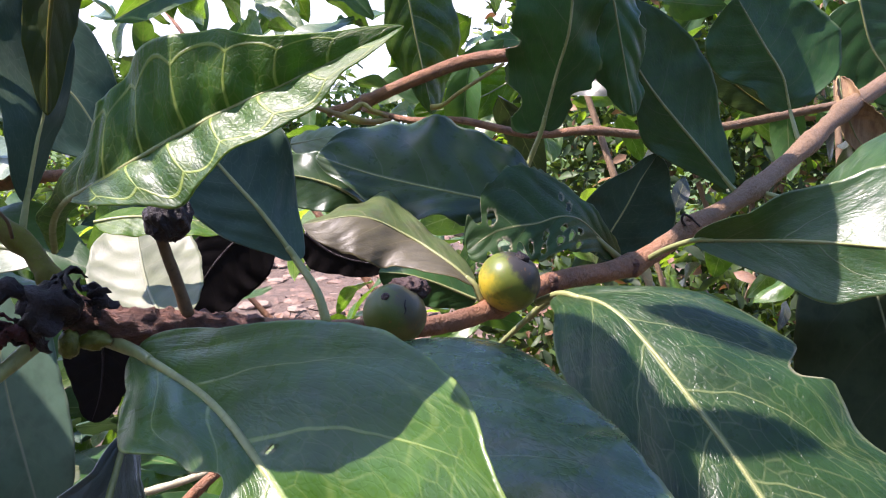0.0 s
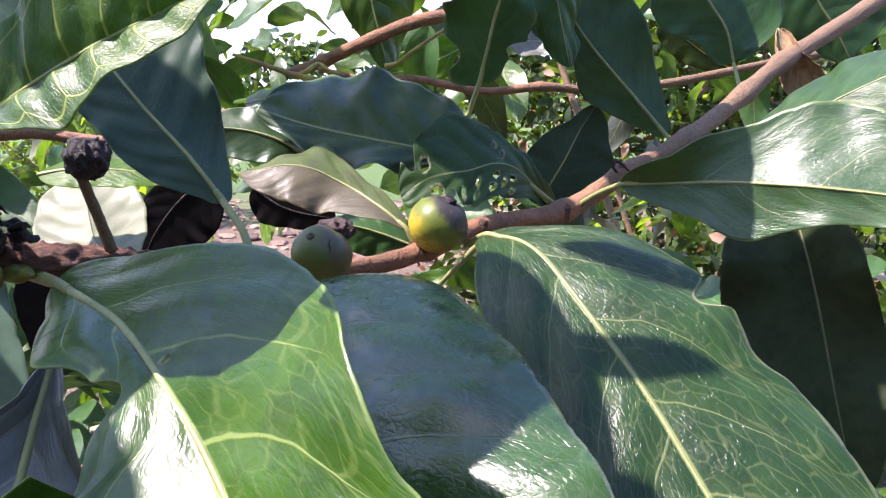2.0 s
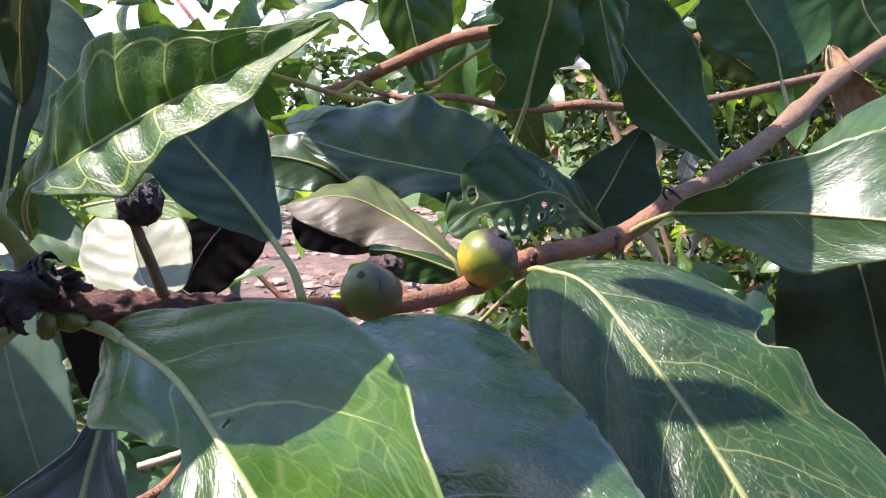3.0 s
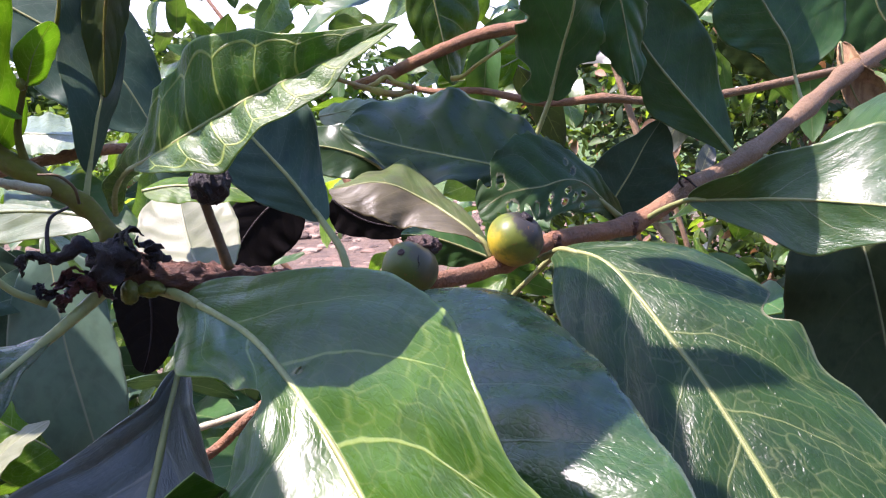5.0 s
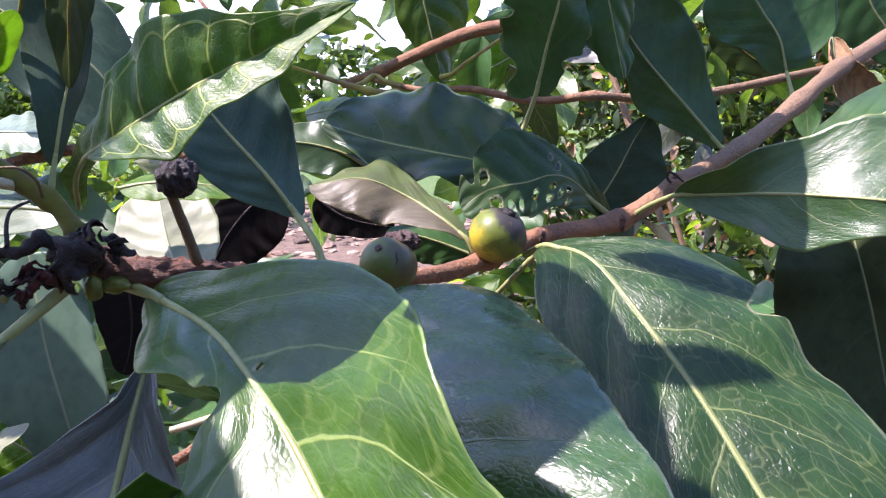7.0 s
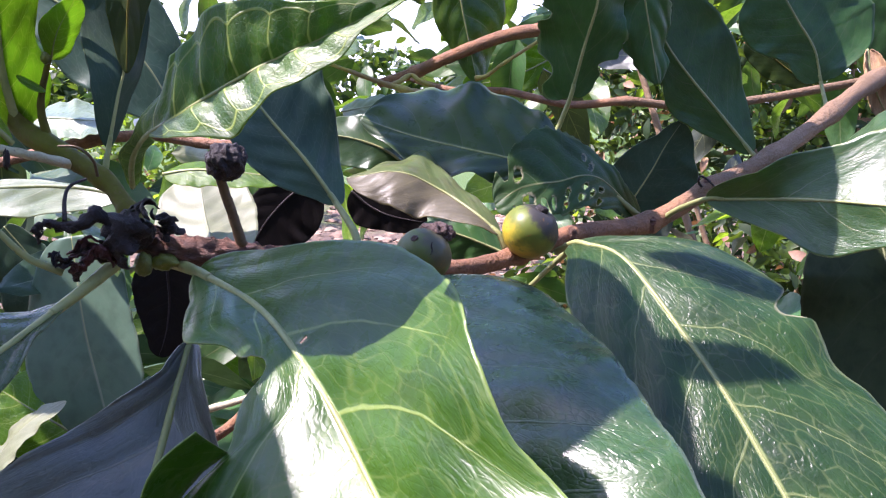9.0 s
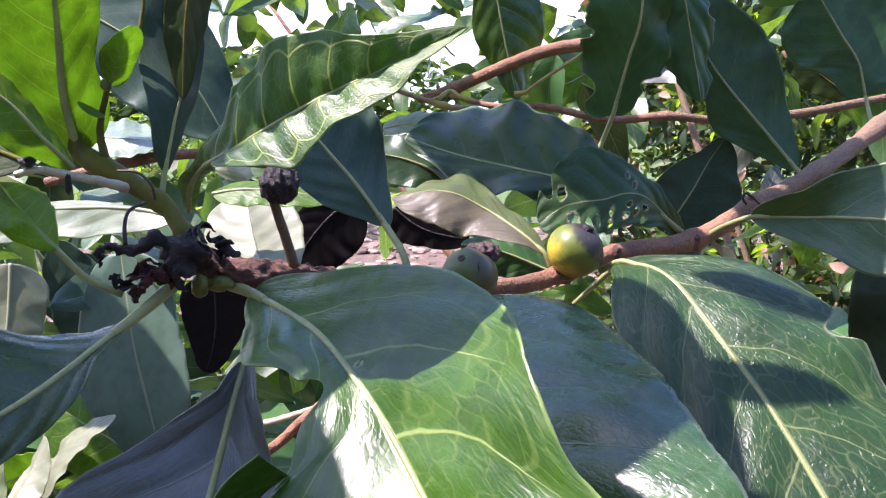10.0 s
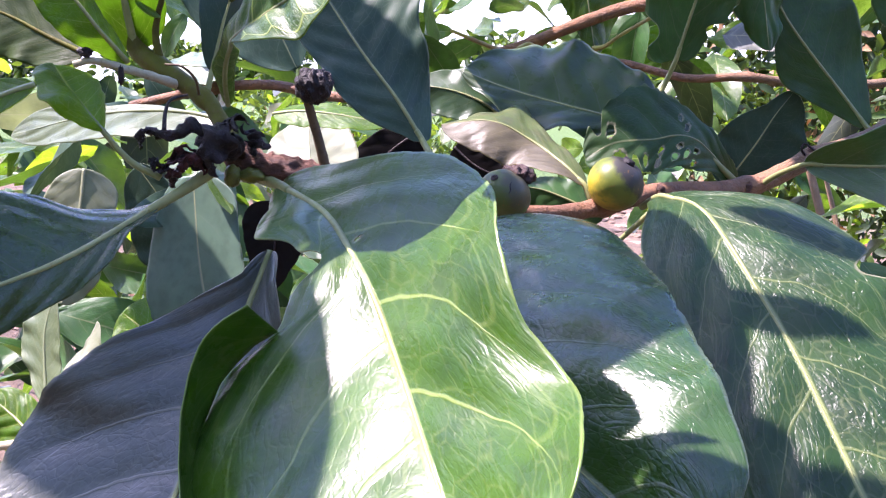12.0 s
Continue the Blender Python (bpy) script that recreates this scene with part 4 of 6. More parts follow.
leaf("leaf", "green leaf with a yellowish tip hanging down", M_FOREST,
     ((0.1075, 0.5900, 1.5704), (0.1174, 0.5900, 1.5235), (0.1274, 0.5900, 1.4755), (0.1365, 0.5900, 1.4315)),
     ((0.345, (-0.0263, 0.0000, -0.0058)), (0.646, (-0.0254, 0.0000, -0.0051)), (0.864, (-0.0151, 0.0000, -0.0028)),),
     ((0.350, (0.0173, 0.0100, 0.0034)), (0.651, (0.0169, 0.0100, 0.0036)), (0.845, (0.0115, 0.0100, 0.0022)),), pucker=0.0006, a=0.5, b=0.6, cup=-0.04, ragged=0.14, wave=0.003, bites=((-1, 0.75, 0.03, 0.3), (1, 0.6, 0.03, 0.25)), fine=1.3)
leaf("leaf", "dark green shaded leaf with curved pale midrib on the branch", M_FOREST,
     ((0.2052, 0.6060, 1.3856), (0.1871, 0.6100, 1.4076), (0.1556, 0.6100, 1.4439), (0.1398, 0.6100, 1.4670), (0.1201, 0.6100, 1.5072)),
     ((0.078, (-0.0062, 0.0020, -0.0052)), (0.250, (-0.0148, -0.0003, -0.0132)), (0.402, (-0.0192, -0.0002, -0.0164)), (0.631, (-0.0086, 0.0000, -0.0057)), (0.856, (-0.0124, 0.0000, -0.0058)),),
     ((0.067, (0.0074, 0.0023, 0.0058)), (0.220, (0.0169, 0.0098, 0.0149)), (0.374, (0.0268, 0.0098, 0.0240)), (0.644, (0.0366, 0.0100, 0.0223)),), petiole=((0.2110, 0.6030, 1.3804), (0.2052, 0.6060, 1.3856)), pucker=0.0003, a=0.45, b=0.6, cup=-0.04)
leaf("leaf", "very dark shaded leaf behind the branch", M_MATT,
     ((0.1188, 0.6200, 1.3383), (0.1369, 0.6200, 1.3681), (0.1479, 0.6200, 1.3896), (0.1589, 0.6200, 1.4069)),
     ((0.067, (-0.0125, 0.0000, 0.0075)), (0.225, (-0.0203, 0.0000, 0.0127)), (0.575, (-0.0192, 0.0000, 0.0093)), (0.786, (-0.0078, 0.0000, 0.0048)),),
     ((0.246, (0.0244, 0.0000, -0.0148)), (0.547, (0.0314, 0.0000, -0.0157)), (0.813, (0.0175, 0.0000, -0.0109)),), pucker=0.0001, stalk=0.0008, a=0.4, b=0.5, cup=-0.04)
leaf("leaf", "grey-green leaf hanging over the branch from above", M_FOREST,
     ((0.3042, 0.7800, 1.4405), (0.2968, 0.7800, 1.4686), (0.2832, 0.7800, 1.4895), (0.2558, 0.7800, 1.5331)),
     ((0.226, (-0.0235, 0.0000, -0.0074)), (0.516, (-0.0366, 0.0000, -0.0234)), (0.838, (-0.0336, 0.0000, -0.0216)),),
     ((0.080, (0.0249, 0.0000, 0.0056)), (0.193, (0.0484, 0.0100, 0.0129)), (0.326, (0.0565, 0.0200, 0.0335)),), petiole=((0.3053, 0.7600, 1.4147), (0.3043, 0.7700, 1.4287), (0.3042, 0.7800, 1.4405)), pucker=0.0003, a=0.35, b=0.6, cup=-0.04)
leaf("leaf", "yellow-green leaf in the gap behind the branch", M_OLIVE,
     ((0.3567, 0.9500, 1.4401), (0.3271, 0.9500, 1.4576), (0.3032, 0.9500, 1.4750), (0.2798, 0.9500, 1.4867)),
     ((0.273, (-0.0074, -0.0000, -0.0120)), (0.595, (-0.0130, -0.0000, -0.0168)),),
     ((0.233, (0.0108, -0.0000, 0.0181)), (0.740, (0.0073, 0.0000, 0.0127)),), pucker=0.0001, a=0.5, b=0.5)
leaf("leaf", "dark green shaded leaf above the glossy leaf", M_FOREST,
     ((0.2549, 0.6000, 1.3742), (0.2749, 0.5700, 1.3939), (0.3019, 0.5500, 1.4130), (0.3395, 0.5300, 1.4335)),
     ((0.162, (0.0075, 0.0155, 0.0177)), (0.446, (0.0150, 0.0389, 0.0197)), (0.760, (0.0103, 0.0374, 0.0180)),),
     ((0.250, (-0.0011, -0.0064, -0.0076)), (0.490, (0.0009, -0.0183, -0.0193)), (0.777, (0.0027, -0.0117, -0.0164)),), petiole=((0.2250, 0.6000, 1.3819), (0.2549, 0.6000, 1.3742)), pucker=0.0003, a=0.6, b=0.6)
leaf("leaf", "deep green leaf in the upper corner above the branch", M_FOREST,
     ((0.4088, 0.9000, 1.5486), (0.4221, 0.9000, 1.5065), (0.4400, 0.9000, 1.4798), (0.4584, 0.9000, 1.4474)),
     ((0.175, (-0.0414, 0.0000, -0.0118)), (0.419, (-0.0433, 0.0000, -0.0229)), (0.741, (-0.0244, 0.0000, -0.0144)),),
     ((0.271, (0.0658, 0.0200, 0.0208)), (0.795, (0.0609, 0.0200, 0.0343)),), pucker=0.0003, a=0.4, b=0.5)
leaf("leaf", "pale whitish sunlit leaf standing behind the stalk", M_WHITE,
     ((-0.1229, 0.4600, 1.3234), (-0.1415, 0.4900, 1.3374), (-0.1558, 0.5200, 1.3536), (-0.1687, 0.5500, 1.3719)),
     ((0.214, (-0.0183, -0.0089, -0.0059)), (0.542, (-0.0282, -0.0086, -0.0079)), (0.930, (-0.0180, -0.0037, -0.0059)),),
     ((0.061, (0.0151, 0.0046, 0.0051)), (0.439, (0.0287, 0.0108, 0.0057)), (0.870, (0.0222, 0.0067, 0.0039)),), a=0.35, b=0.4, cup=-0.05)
leaf("leaf", "lime green leaf behind the dried flower head", M_LIME,
     ((-0.1650, 0.4800, 1.3740), (-0.1470, 0.4800, 1.3768), (-0.1200, 0.4800, 1.3760), (-0.0900, 0.4800, 1.3720)),
     ((0.137, (-0.0046, 0.0100, 0.0024)), (0.479, (-0.0033, 0.0100, 0.0055)), (0.80, (-0.0020, 0.0080, 0.0045)),),
     ((0.100, (0.0047, -0.0080, -0.0068)), (0.401, (0.0028, -0.0100, -0.0085)), (0.792, (0.0022, -0.0100, -0.0060)),), a=0.5, b=0.6, pucker=0.0002)
# brightened by the sunlit white colour, as little sun gets here
leaf("leaf", "pale grey-green hanging leaf, sunlight put into its colour", M_WHITE,
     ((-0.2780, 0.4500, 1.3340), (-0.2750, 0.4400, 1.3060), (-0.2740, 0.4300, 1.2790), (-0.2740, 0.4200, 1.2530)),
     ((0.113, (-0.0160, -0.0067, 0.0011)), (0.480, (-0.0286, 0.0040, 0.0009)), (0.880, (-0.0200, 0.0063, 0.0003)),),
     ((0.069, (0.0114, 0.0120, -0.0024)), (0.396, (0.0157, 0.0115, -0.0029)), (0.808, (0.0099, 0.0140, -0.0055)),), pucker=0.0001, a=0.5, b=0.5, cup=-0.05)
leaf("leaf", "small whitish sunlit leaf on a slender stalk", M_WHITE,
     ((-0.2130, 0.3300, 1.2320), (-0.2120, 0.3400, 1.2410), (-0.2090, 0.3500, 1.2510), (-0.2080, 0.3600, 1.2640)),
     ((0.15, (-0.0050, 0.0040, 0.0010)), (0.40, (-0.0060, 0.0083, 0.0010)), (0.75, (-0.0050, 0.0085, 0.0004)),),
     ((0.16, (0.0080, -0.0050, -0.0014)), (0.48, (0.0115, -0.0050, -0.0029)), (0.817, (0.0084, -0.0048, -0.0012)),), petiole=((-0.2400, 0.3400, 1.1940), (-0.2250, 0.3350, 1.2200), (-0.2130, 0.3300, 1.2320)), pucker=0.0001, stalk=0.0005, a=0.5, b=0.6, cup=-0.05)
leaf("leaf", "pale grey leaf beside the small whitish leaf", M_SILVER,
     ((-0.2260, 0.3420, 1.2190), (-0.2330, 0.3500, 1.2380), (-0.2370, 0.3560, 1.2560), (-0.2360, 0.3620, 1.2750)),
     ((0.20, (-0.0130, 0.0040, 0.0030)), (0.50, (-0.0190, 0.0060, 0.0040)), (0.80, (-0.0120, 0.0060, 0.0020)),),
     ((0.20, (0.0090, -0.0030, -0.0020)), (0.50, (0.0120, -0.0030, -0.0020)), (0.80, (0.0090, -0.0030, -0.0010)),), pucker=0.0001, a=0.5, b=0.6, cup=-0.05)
leaf("leaf", "cream leaf behind the branch, sunlight put into its colour", M_WHITE,
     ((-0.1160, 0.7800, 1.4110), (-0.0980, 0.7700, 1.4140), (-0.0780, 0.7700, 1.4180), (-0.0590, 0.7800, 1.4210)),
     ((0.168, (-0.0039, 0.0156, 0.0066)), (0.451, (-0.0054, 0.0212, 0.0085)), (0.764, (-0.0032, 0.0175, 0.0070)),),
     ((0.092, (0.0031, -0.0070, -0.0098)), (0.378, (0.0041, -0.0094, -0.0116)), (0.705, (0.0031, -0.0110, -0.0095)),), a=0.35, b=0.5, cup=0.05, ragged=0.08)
leaf("leaf", "narrow white sunlit leaf among lime green ones", M_WHITE,
     ((-0.3180, 0.5300, 1.1500), (-0.3120, 0.5350, 1.1720), (-0.2930, 0.5400, 1.1940), (-0.2670, 0.5450, 1.2100)),
     ((0.213, (-0.0088, 0.0111, -0.0040)), (0.467, (-0.0142, 0.0172, -0.0035)), (0.740, (-0.0103, 0.0135, -0.0002)),),
     ((0.234, (0.0166, -0.0142, 0.0033)), (0.550, (0.0130, -0.0139, -0.0005)), (0.823, (0.0098, -0.0126, 0.0002)),), pucker=0.0002, stalk=0.0005, a=0.5, b=0.6, cup=-0.05)
leaf("leaf", "lime green leaf lit through beside the white one", M_LIME,
     ((-0.2660, 0.5700, 1.1710), (-0.2870, 0.5700, 1.1830), (-0.3090, 0.5700, 1.1950), (-0.3300, 0.5700, 1.2080)),
     ((0.065, (-0.0100, -0.0100, -0.0150)), (0.377, (-0.0120, -0.0200, -0.0230)), (0.733, (-0.0110, -0.0200, -0.0170)),),
     ((0.179, (0.0060, 0.0100, 0.0150)), (0.496, (0.0080, 0.0200, 0.0240)), (0.817, (0.0070, 0.0200, 0.0200)),), pucker=0.0002, a=0.5, b=0.6, cup=0.05)
leaf("leaf", "small lime green leaf below the white one", M_LIME,
     ((-0.3370, 0.5800, 1.1660), (-0.3540, 0.5800, 1.1510), (-0.3730, 0.5800, 1.1410), (-0.3970, 0.5800, 1.1310)),
     ((0.315, (0.0026, 0.0100, -0.0173)), (0.673, (-0.0002, 0.0100, -0.0217)),),
     ((0.122, (0.0013, -0.0100, 0.0088)), (0.488, (-0.0010, -0.0100, 0.0208)), (0.773, (0.0022, -0.0100, 0.0170)),), pucker=0.0002, a=0.5, b=0.6)
leaf("leaf", "bright lime green leaf beside the pale twigs", M_LIME,
     ((-0.2150, 0.3300, 1.1960), (-0.2250, 0.3300, 1.2070), (-0.2400, 0.3350, 1.2150), (-0.2600, 0.3400, 1.2230)),
     ((0.141, (0.0069, 0.0053, 0.0070)), (0.433, (0.0053, 0.0077, 0.0086)), (0.835, (0.0028, 0.0070, 0.0072)),),
     ((0.081, (-0.0072, -0.0048, -0.0064)), (0.362, (-0.0130, -0.0011, -0.0116)), (0.835, (-0.0072, -0.0030, -0.0108)),), a=0.5, b=0.6, cup=-0.05)
leaf("leaf", "olive green young leaf along the thin stalk", M_LIME,
     ((-0.1490, 0.3280, 1.4320), (-0.1450, 0.3230, 1.4380), (-0.1405, 0.3200, 1.4450), (-0.1330, 0.3200, 1.4560)),
     ((0.189, (-0.0035, -0.0019, 0.0019)), (0.457, (-0.0050, -0.0047, 0.0025)), (0.723, (-0.0035, -0.0050, 0.0015)),),
     ((0.137, (0.0030, 0.0052, -0.0015)), (0.539, (0.0035, 0.0081, -0.0022)), (0.808, (0.0025, 0.0080, -0.0010)),), pucker=0.0001, stalk=0.0005, a=0.5, b=0.6, cup=0.05)
leaf("leaf", "small lime green bract at a joint of the thin stalk", M_LIME,
     ((-0.1530, 0.3290, 1.4190), (-0.1550, 0.3260, 1.4205), (-0.1575, 0.3230, 1.4225), (-0.1605, 0.3210, 1.4250)),
     ((0.333, (0.0003, -0.0018, -0.0016)), (0.628, (0.0002, -0.0016, -0.0016)),),
     ((0.342, (-0.0007, 0.0018, 0.0014)), (0.750, (-0.0006, 0.0018, 0.0012)),), pucker=0.0, stalk=0.0003, a=0.5, b=0.5, cup=0.1)
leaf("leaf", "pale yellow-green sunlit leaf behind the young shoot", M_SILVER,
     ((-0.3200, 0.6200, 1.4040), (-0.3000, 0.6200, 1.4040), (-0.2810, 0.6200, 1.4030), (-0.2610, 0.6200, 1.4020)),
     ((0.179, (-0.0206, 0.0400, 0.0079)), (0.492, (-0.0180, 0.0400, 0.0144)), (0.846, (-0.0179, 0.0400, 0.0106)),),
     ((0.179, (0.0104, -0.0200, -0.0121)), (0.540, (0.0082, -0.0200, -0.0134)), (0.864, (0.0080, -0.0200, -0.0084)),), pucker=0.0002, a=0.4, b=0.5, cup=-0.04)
leaf("leaf", "yellow-green young leaf at the end of the shoot", M_LIME,
     ((-0.1500, 0.2400, 1.3870), (-0.1560, 0.2350, 1.3840), (-0.1660, 0.2300, 1.3790), (-0.1780, 0.2300, 1.3750)),
     ((0.155, (-0.0034, 0.0033, 0.0038)), (0.468, (-0.0063, 0.0064, 0.0060)), (0.80, (-0.0050, 0.0050, 0.0050)),),
     ((0.251, (0.0040, -0.0040, -0.0045)), (0.555, (0.0031, -0.0006, -0.0048)), (0.80, (0.0020, 0.0, -0.0030)),), a=0.6, b=0.6, cup=0.1, pucker=0.0002)
# three leaves that fill deep shade with a near-black colour
leaf("leaf", "leaf behind the branch, deep shade put into its blackish colour", M_DARK,
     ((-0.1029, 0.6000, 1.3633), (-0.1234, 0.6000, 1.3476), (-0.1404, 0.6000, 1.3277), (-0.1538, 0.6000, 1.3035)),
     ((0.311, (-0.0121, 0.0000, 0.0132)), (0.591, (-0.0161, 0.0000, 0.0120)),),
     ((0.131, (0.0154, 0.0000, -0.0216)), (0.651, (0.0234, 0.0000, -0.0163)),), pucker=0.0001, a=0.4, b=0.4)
leaf("leaf", "leaf below the pale leaf, deep shade put into its blackish colour", M_DARK,
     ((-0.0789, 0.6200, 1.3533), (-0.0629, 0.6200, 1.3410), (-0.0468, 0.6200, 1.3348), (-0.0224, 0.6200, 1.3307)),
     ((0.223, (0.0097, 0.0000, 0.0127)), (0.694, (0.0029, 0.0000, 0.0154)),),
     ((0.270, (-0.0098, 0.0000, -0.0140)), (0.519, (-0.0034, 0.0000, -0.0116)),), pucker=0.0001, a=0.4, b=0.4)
leaf("leaf", "leaf below the flower cluster, deep shade put into its blackish colour", M_DARK,
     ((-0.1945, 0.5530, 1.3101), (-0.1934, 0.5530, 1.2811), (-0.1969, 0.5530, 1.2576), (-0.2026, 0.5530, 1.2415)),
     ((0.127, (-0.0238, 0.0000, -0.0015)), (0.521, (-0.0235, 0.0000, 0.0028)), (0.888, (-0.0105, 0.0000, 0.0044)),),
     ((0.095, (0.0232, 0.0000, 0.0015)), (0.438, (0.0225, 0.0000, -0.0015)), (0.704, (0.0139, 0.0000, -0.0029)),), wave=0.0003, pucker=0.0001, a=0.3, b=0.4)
leaf("leaf", "green young leaf beside the lime green one", M_LIME,
     ((-0.1604, 0.3150, 1.3981), (-0.1660, 0.3000, 1.4121), (-0.1735, 0.2950, 1.4234), (-0.1884, 0.2900, 1.4363)),
     ((0.202, (-0.0055, -0.0017, -0.0040)), (0.385, (-0.0076, -0.0048, -0.0077)), (0.669, (-0.0087, -0.0045, -0.0107)),),
     ((0.249, (-0.0012, 0.0052, 0.0052)), (0.614, (-0.0001, 0.0096, 0.0036)), (0.865, (0.0012, 0.0082, 0.0046)),), pucker=0.0001, a=0.5, b=0.5, cup=0.04)
leaf("leaf", "dark green leaf in shade behind the fruits", M_FOREST,
     ((0.0381, 0.6000, 1.3114), (0.0106, 0.6000, 1.3226), (-0.0090, 0.6000, 1.3282), (-0.0267, 0.6000, 1.3295)),
     ((0.279, (0.0056, 0.0100, 0.0132)), (0.611, (0.0031, 0.0100, 0.0109)), (0.868, (0.0002, 0.0100, 0.0049)),),
     ((0.177, (-0.0047, 0.0000, -0.0106)), (0.535, (-0.0056, 0.0000, -0.0173)), (0.911, (-0.0003, 0.0000, -0.0117)),), pucker=0.0001, a=0.4, b=0.5)
leaf("leaf", "dark green leaf below the branch on a slanting stalk", M_FOREST,
     ((0.0486, 0.5000, 1.3053), (0.0337, 0.5000, 1.2934), (0.0170, 0.5000, 1.2847), (-0.0032, 0.5000, 1.2743)),
     ((0.166, (-0.0038, 0.0100, 0.0043)), (0.470, (-0.0052, 0.0100, 0.0108)), (0.822, (-0.0033, 0.0100, 0.0064)),),
     ((0.142, (0.0083, 0.0000, -0.0098)), (0.452, (0.0073, 0.0000, -0.0149)), (0.804, (0.0062, 0.0000, -0.0123)),), petiole=((0.0731, 0.4790, 1.3344), (0.0641, 0.4880, 1.3238), (0.0486, 0.5000, 1.3053)), pucker=0.0003, a=0.5, b=0.6)
leaf("leaf", "lime green leaf lit from behind above the back branch", M_LIME,
     ((0.1111, 1.1500, 1.4972), (0.0652, 1.1500, 1.4700), (0.0222, 1.1500, 1.4530), (-0.0283, 1.1500, 1.4444)),
     ((0.264, (-0.0121, 0.0000, 0.0214)), (0.664, (-0.0066, 0.0000, 0.0248)),),
     ((0.285, (0.0123, 0.0000, -0.0227)), (0.607, (0.0067, 0.0000, -0.0201)),), a=0.5, b=0.5)
leaf("leaf", "dark teal leaf in shade behind the withered flowers", M_MATT,
     ((-0.3638, 0.6449, 1.3181), (-0.3413, 0.6449, 1.2913), (-0.3305, 0.6449, 1.2689), (-0.3156, 0.6449, 1.2323)),
     ((0.164, (-0.0225, 0.0000, -0.0199)), (0.553, (-0.0375, 0.0000, -0.0152)), (0.870, (-0.0341, 0.0000, -0.0135)),),
     ((0.291, (0.0116, 0.0000, 0.0090)), (0.537, (0.0199, 0.0000, 0.0083)), (0.820, (0.0175, 0.0000, 0.0069)),), pucker=0.0001, stalk=0.0005, a=0.4, b=0.5)
leaf("leaf", "dark olive green leaf in shade below the young shoot", M_OLIVE,
     ((-0.1785, 0.3100, 1.4008), (-0.1983, 0.3100, 1.4081), (-0.2155, 0.3100, 1.4154), (-0.2448, 0.3100, 1.4244)),
     ((0.114, (-0.0031, -0.0050, -0.0091)), (0.333, (-0.0058, -0.0050, -0.0138)), (0.655, (-0.0050, -0.0050, -0.0164)),),
     ((0.205, (0.0031, 0.0050, 0.0085)), (0.515, (0.0047, 0.0050, 0.0118)), (0.774, (0.0048, 0.0050, 0.0156)),), pucker=0.0002, a=0.4, b=0.5)


def crumpled(name, centre, size, parent, label="", seed=0.0, mat=None, folds=0.45, sub=4):
    bm = bmesh.new()
    bmesh.ops.create_icosphere(bm, subdivisions=sub, radius=1.0)
    for v in bm.verts:
        d = v.co.normalized()
        q = Vector((d.x * 1.7, d.y * 1.7, d.z * 0.8)) + Vector((seed, seed * 0.7, 0))
        ridge = 1 - 2 * abs(noise.noise(q * 1.7))
        v.co = d * (0.84 + folds * 0.55 * ridge + folds * 0.45 * noise.noise(q * 2.6) + 0.04 * noise.noise(q * 9))
        v.co = Vector((v.co.x * size[0], v.co.y * size[1], v.co.z * size[2]))
    bm.transform(Matrix.Translation(centre))
    return part(name, bm, mat or M_BLACK, parent, label)


for p, s in (((0.1255, 0.5220, 1.3448), 0.0034), ((0.1634, 0.5490, 1.3679), 0.0030), ((0.2151, 0.5960, 1.3834), 0.0032), ((0.0744, 0.4740, 1.3441), 0.0030), ((0.2751, 0.6550, 1.4125), 0.0034)):
    crumpled("leaf_scar", p, (s * 0.9, s, s * 1.5), branch, "dark corky leaf scar on the bark", s * 900, M_BARK_DARK, 0.6, 3)


def fruit(centre, radius, mat, parent, label, axis, squash=0.96):
    bm = bmesh.new()
    bmesh.ops.create_uvsphere(bm, u_segments=40, v_segments=28, radius=radius)
    for v in bm.verts:
        d = v.co.normalized()
        ang = math.atan2(d.y, d.x)
        v.co *= 1 + 0.012 * math.sin(5 * ang) * (1 - d.z * d.z) + 0.02 * noise.noise(d * 2.1)
        v.co.z *= squash
        if d.z > 0.9:
            v.co.z -= radius * 0.12 * (d.z - 0.9) / 0.1
    turn = Vector((0, 0, 1)).rotation_difference(Vector(axis)).to_matrix().to_4x4()
    bm.transform(Matrix.Translation(centre) @ turn)
    ob = part("fruit", bm, mat, parent, label)
    bm = bmesh.new()
    bmesh.ops.create_cone(bm, cap_ends=True, segments=14, radius1=radius * 0.30, radius2=radius * 0.2, depth=radius * 0.22)
    for v in bm.verts:
        v.co *= 1 + 0.35 * noise.noise(v.co * 900)
    bm.transform(Matrix.Translation(centre) @ turn @ Matrix.Translation((0, 0, radius * squash * 0.93)))
    part("calyx", bm, M_BLACK, ob, "dark withered calyx")
    return ob


fruit((0.0502, 0.4470, 1.3491), 0.0152, M_FRUIT, branch, "round yellow-green ripening fruit", (0.45, -0.1, 0.9))
fruit((-0.0022, 0.3950, 1.3434), 0.0138, M_FRUIT_GREEN, branch, "round green unripe fruit", (0.3, 0.3, 0.9))

crumpled("withered_flower", (0.0035, 0.3990, 1.3535), (0.0085, 0.0070, 0.0050), branch, "withered purple-brown flower remains on the green fruit", 12.0, M_HUSK, 0.6)
bm = bmesh.new()
bmesh.ops.create_uvsphere(bm, u_segments=14, v_segments=8, radius=0.0019)
for v in bm.verts:
    v.co.z *= 0.35
    v.co *= 0.55 if v.co.xy.length < 0.0011 else 1.0
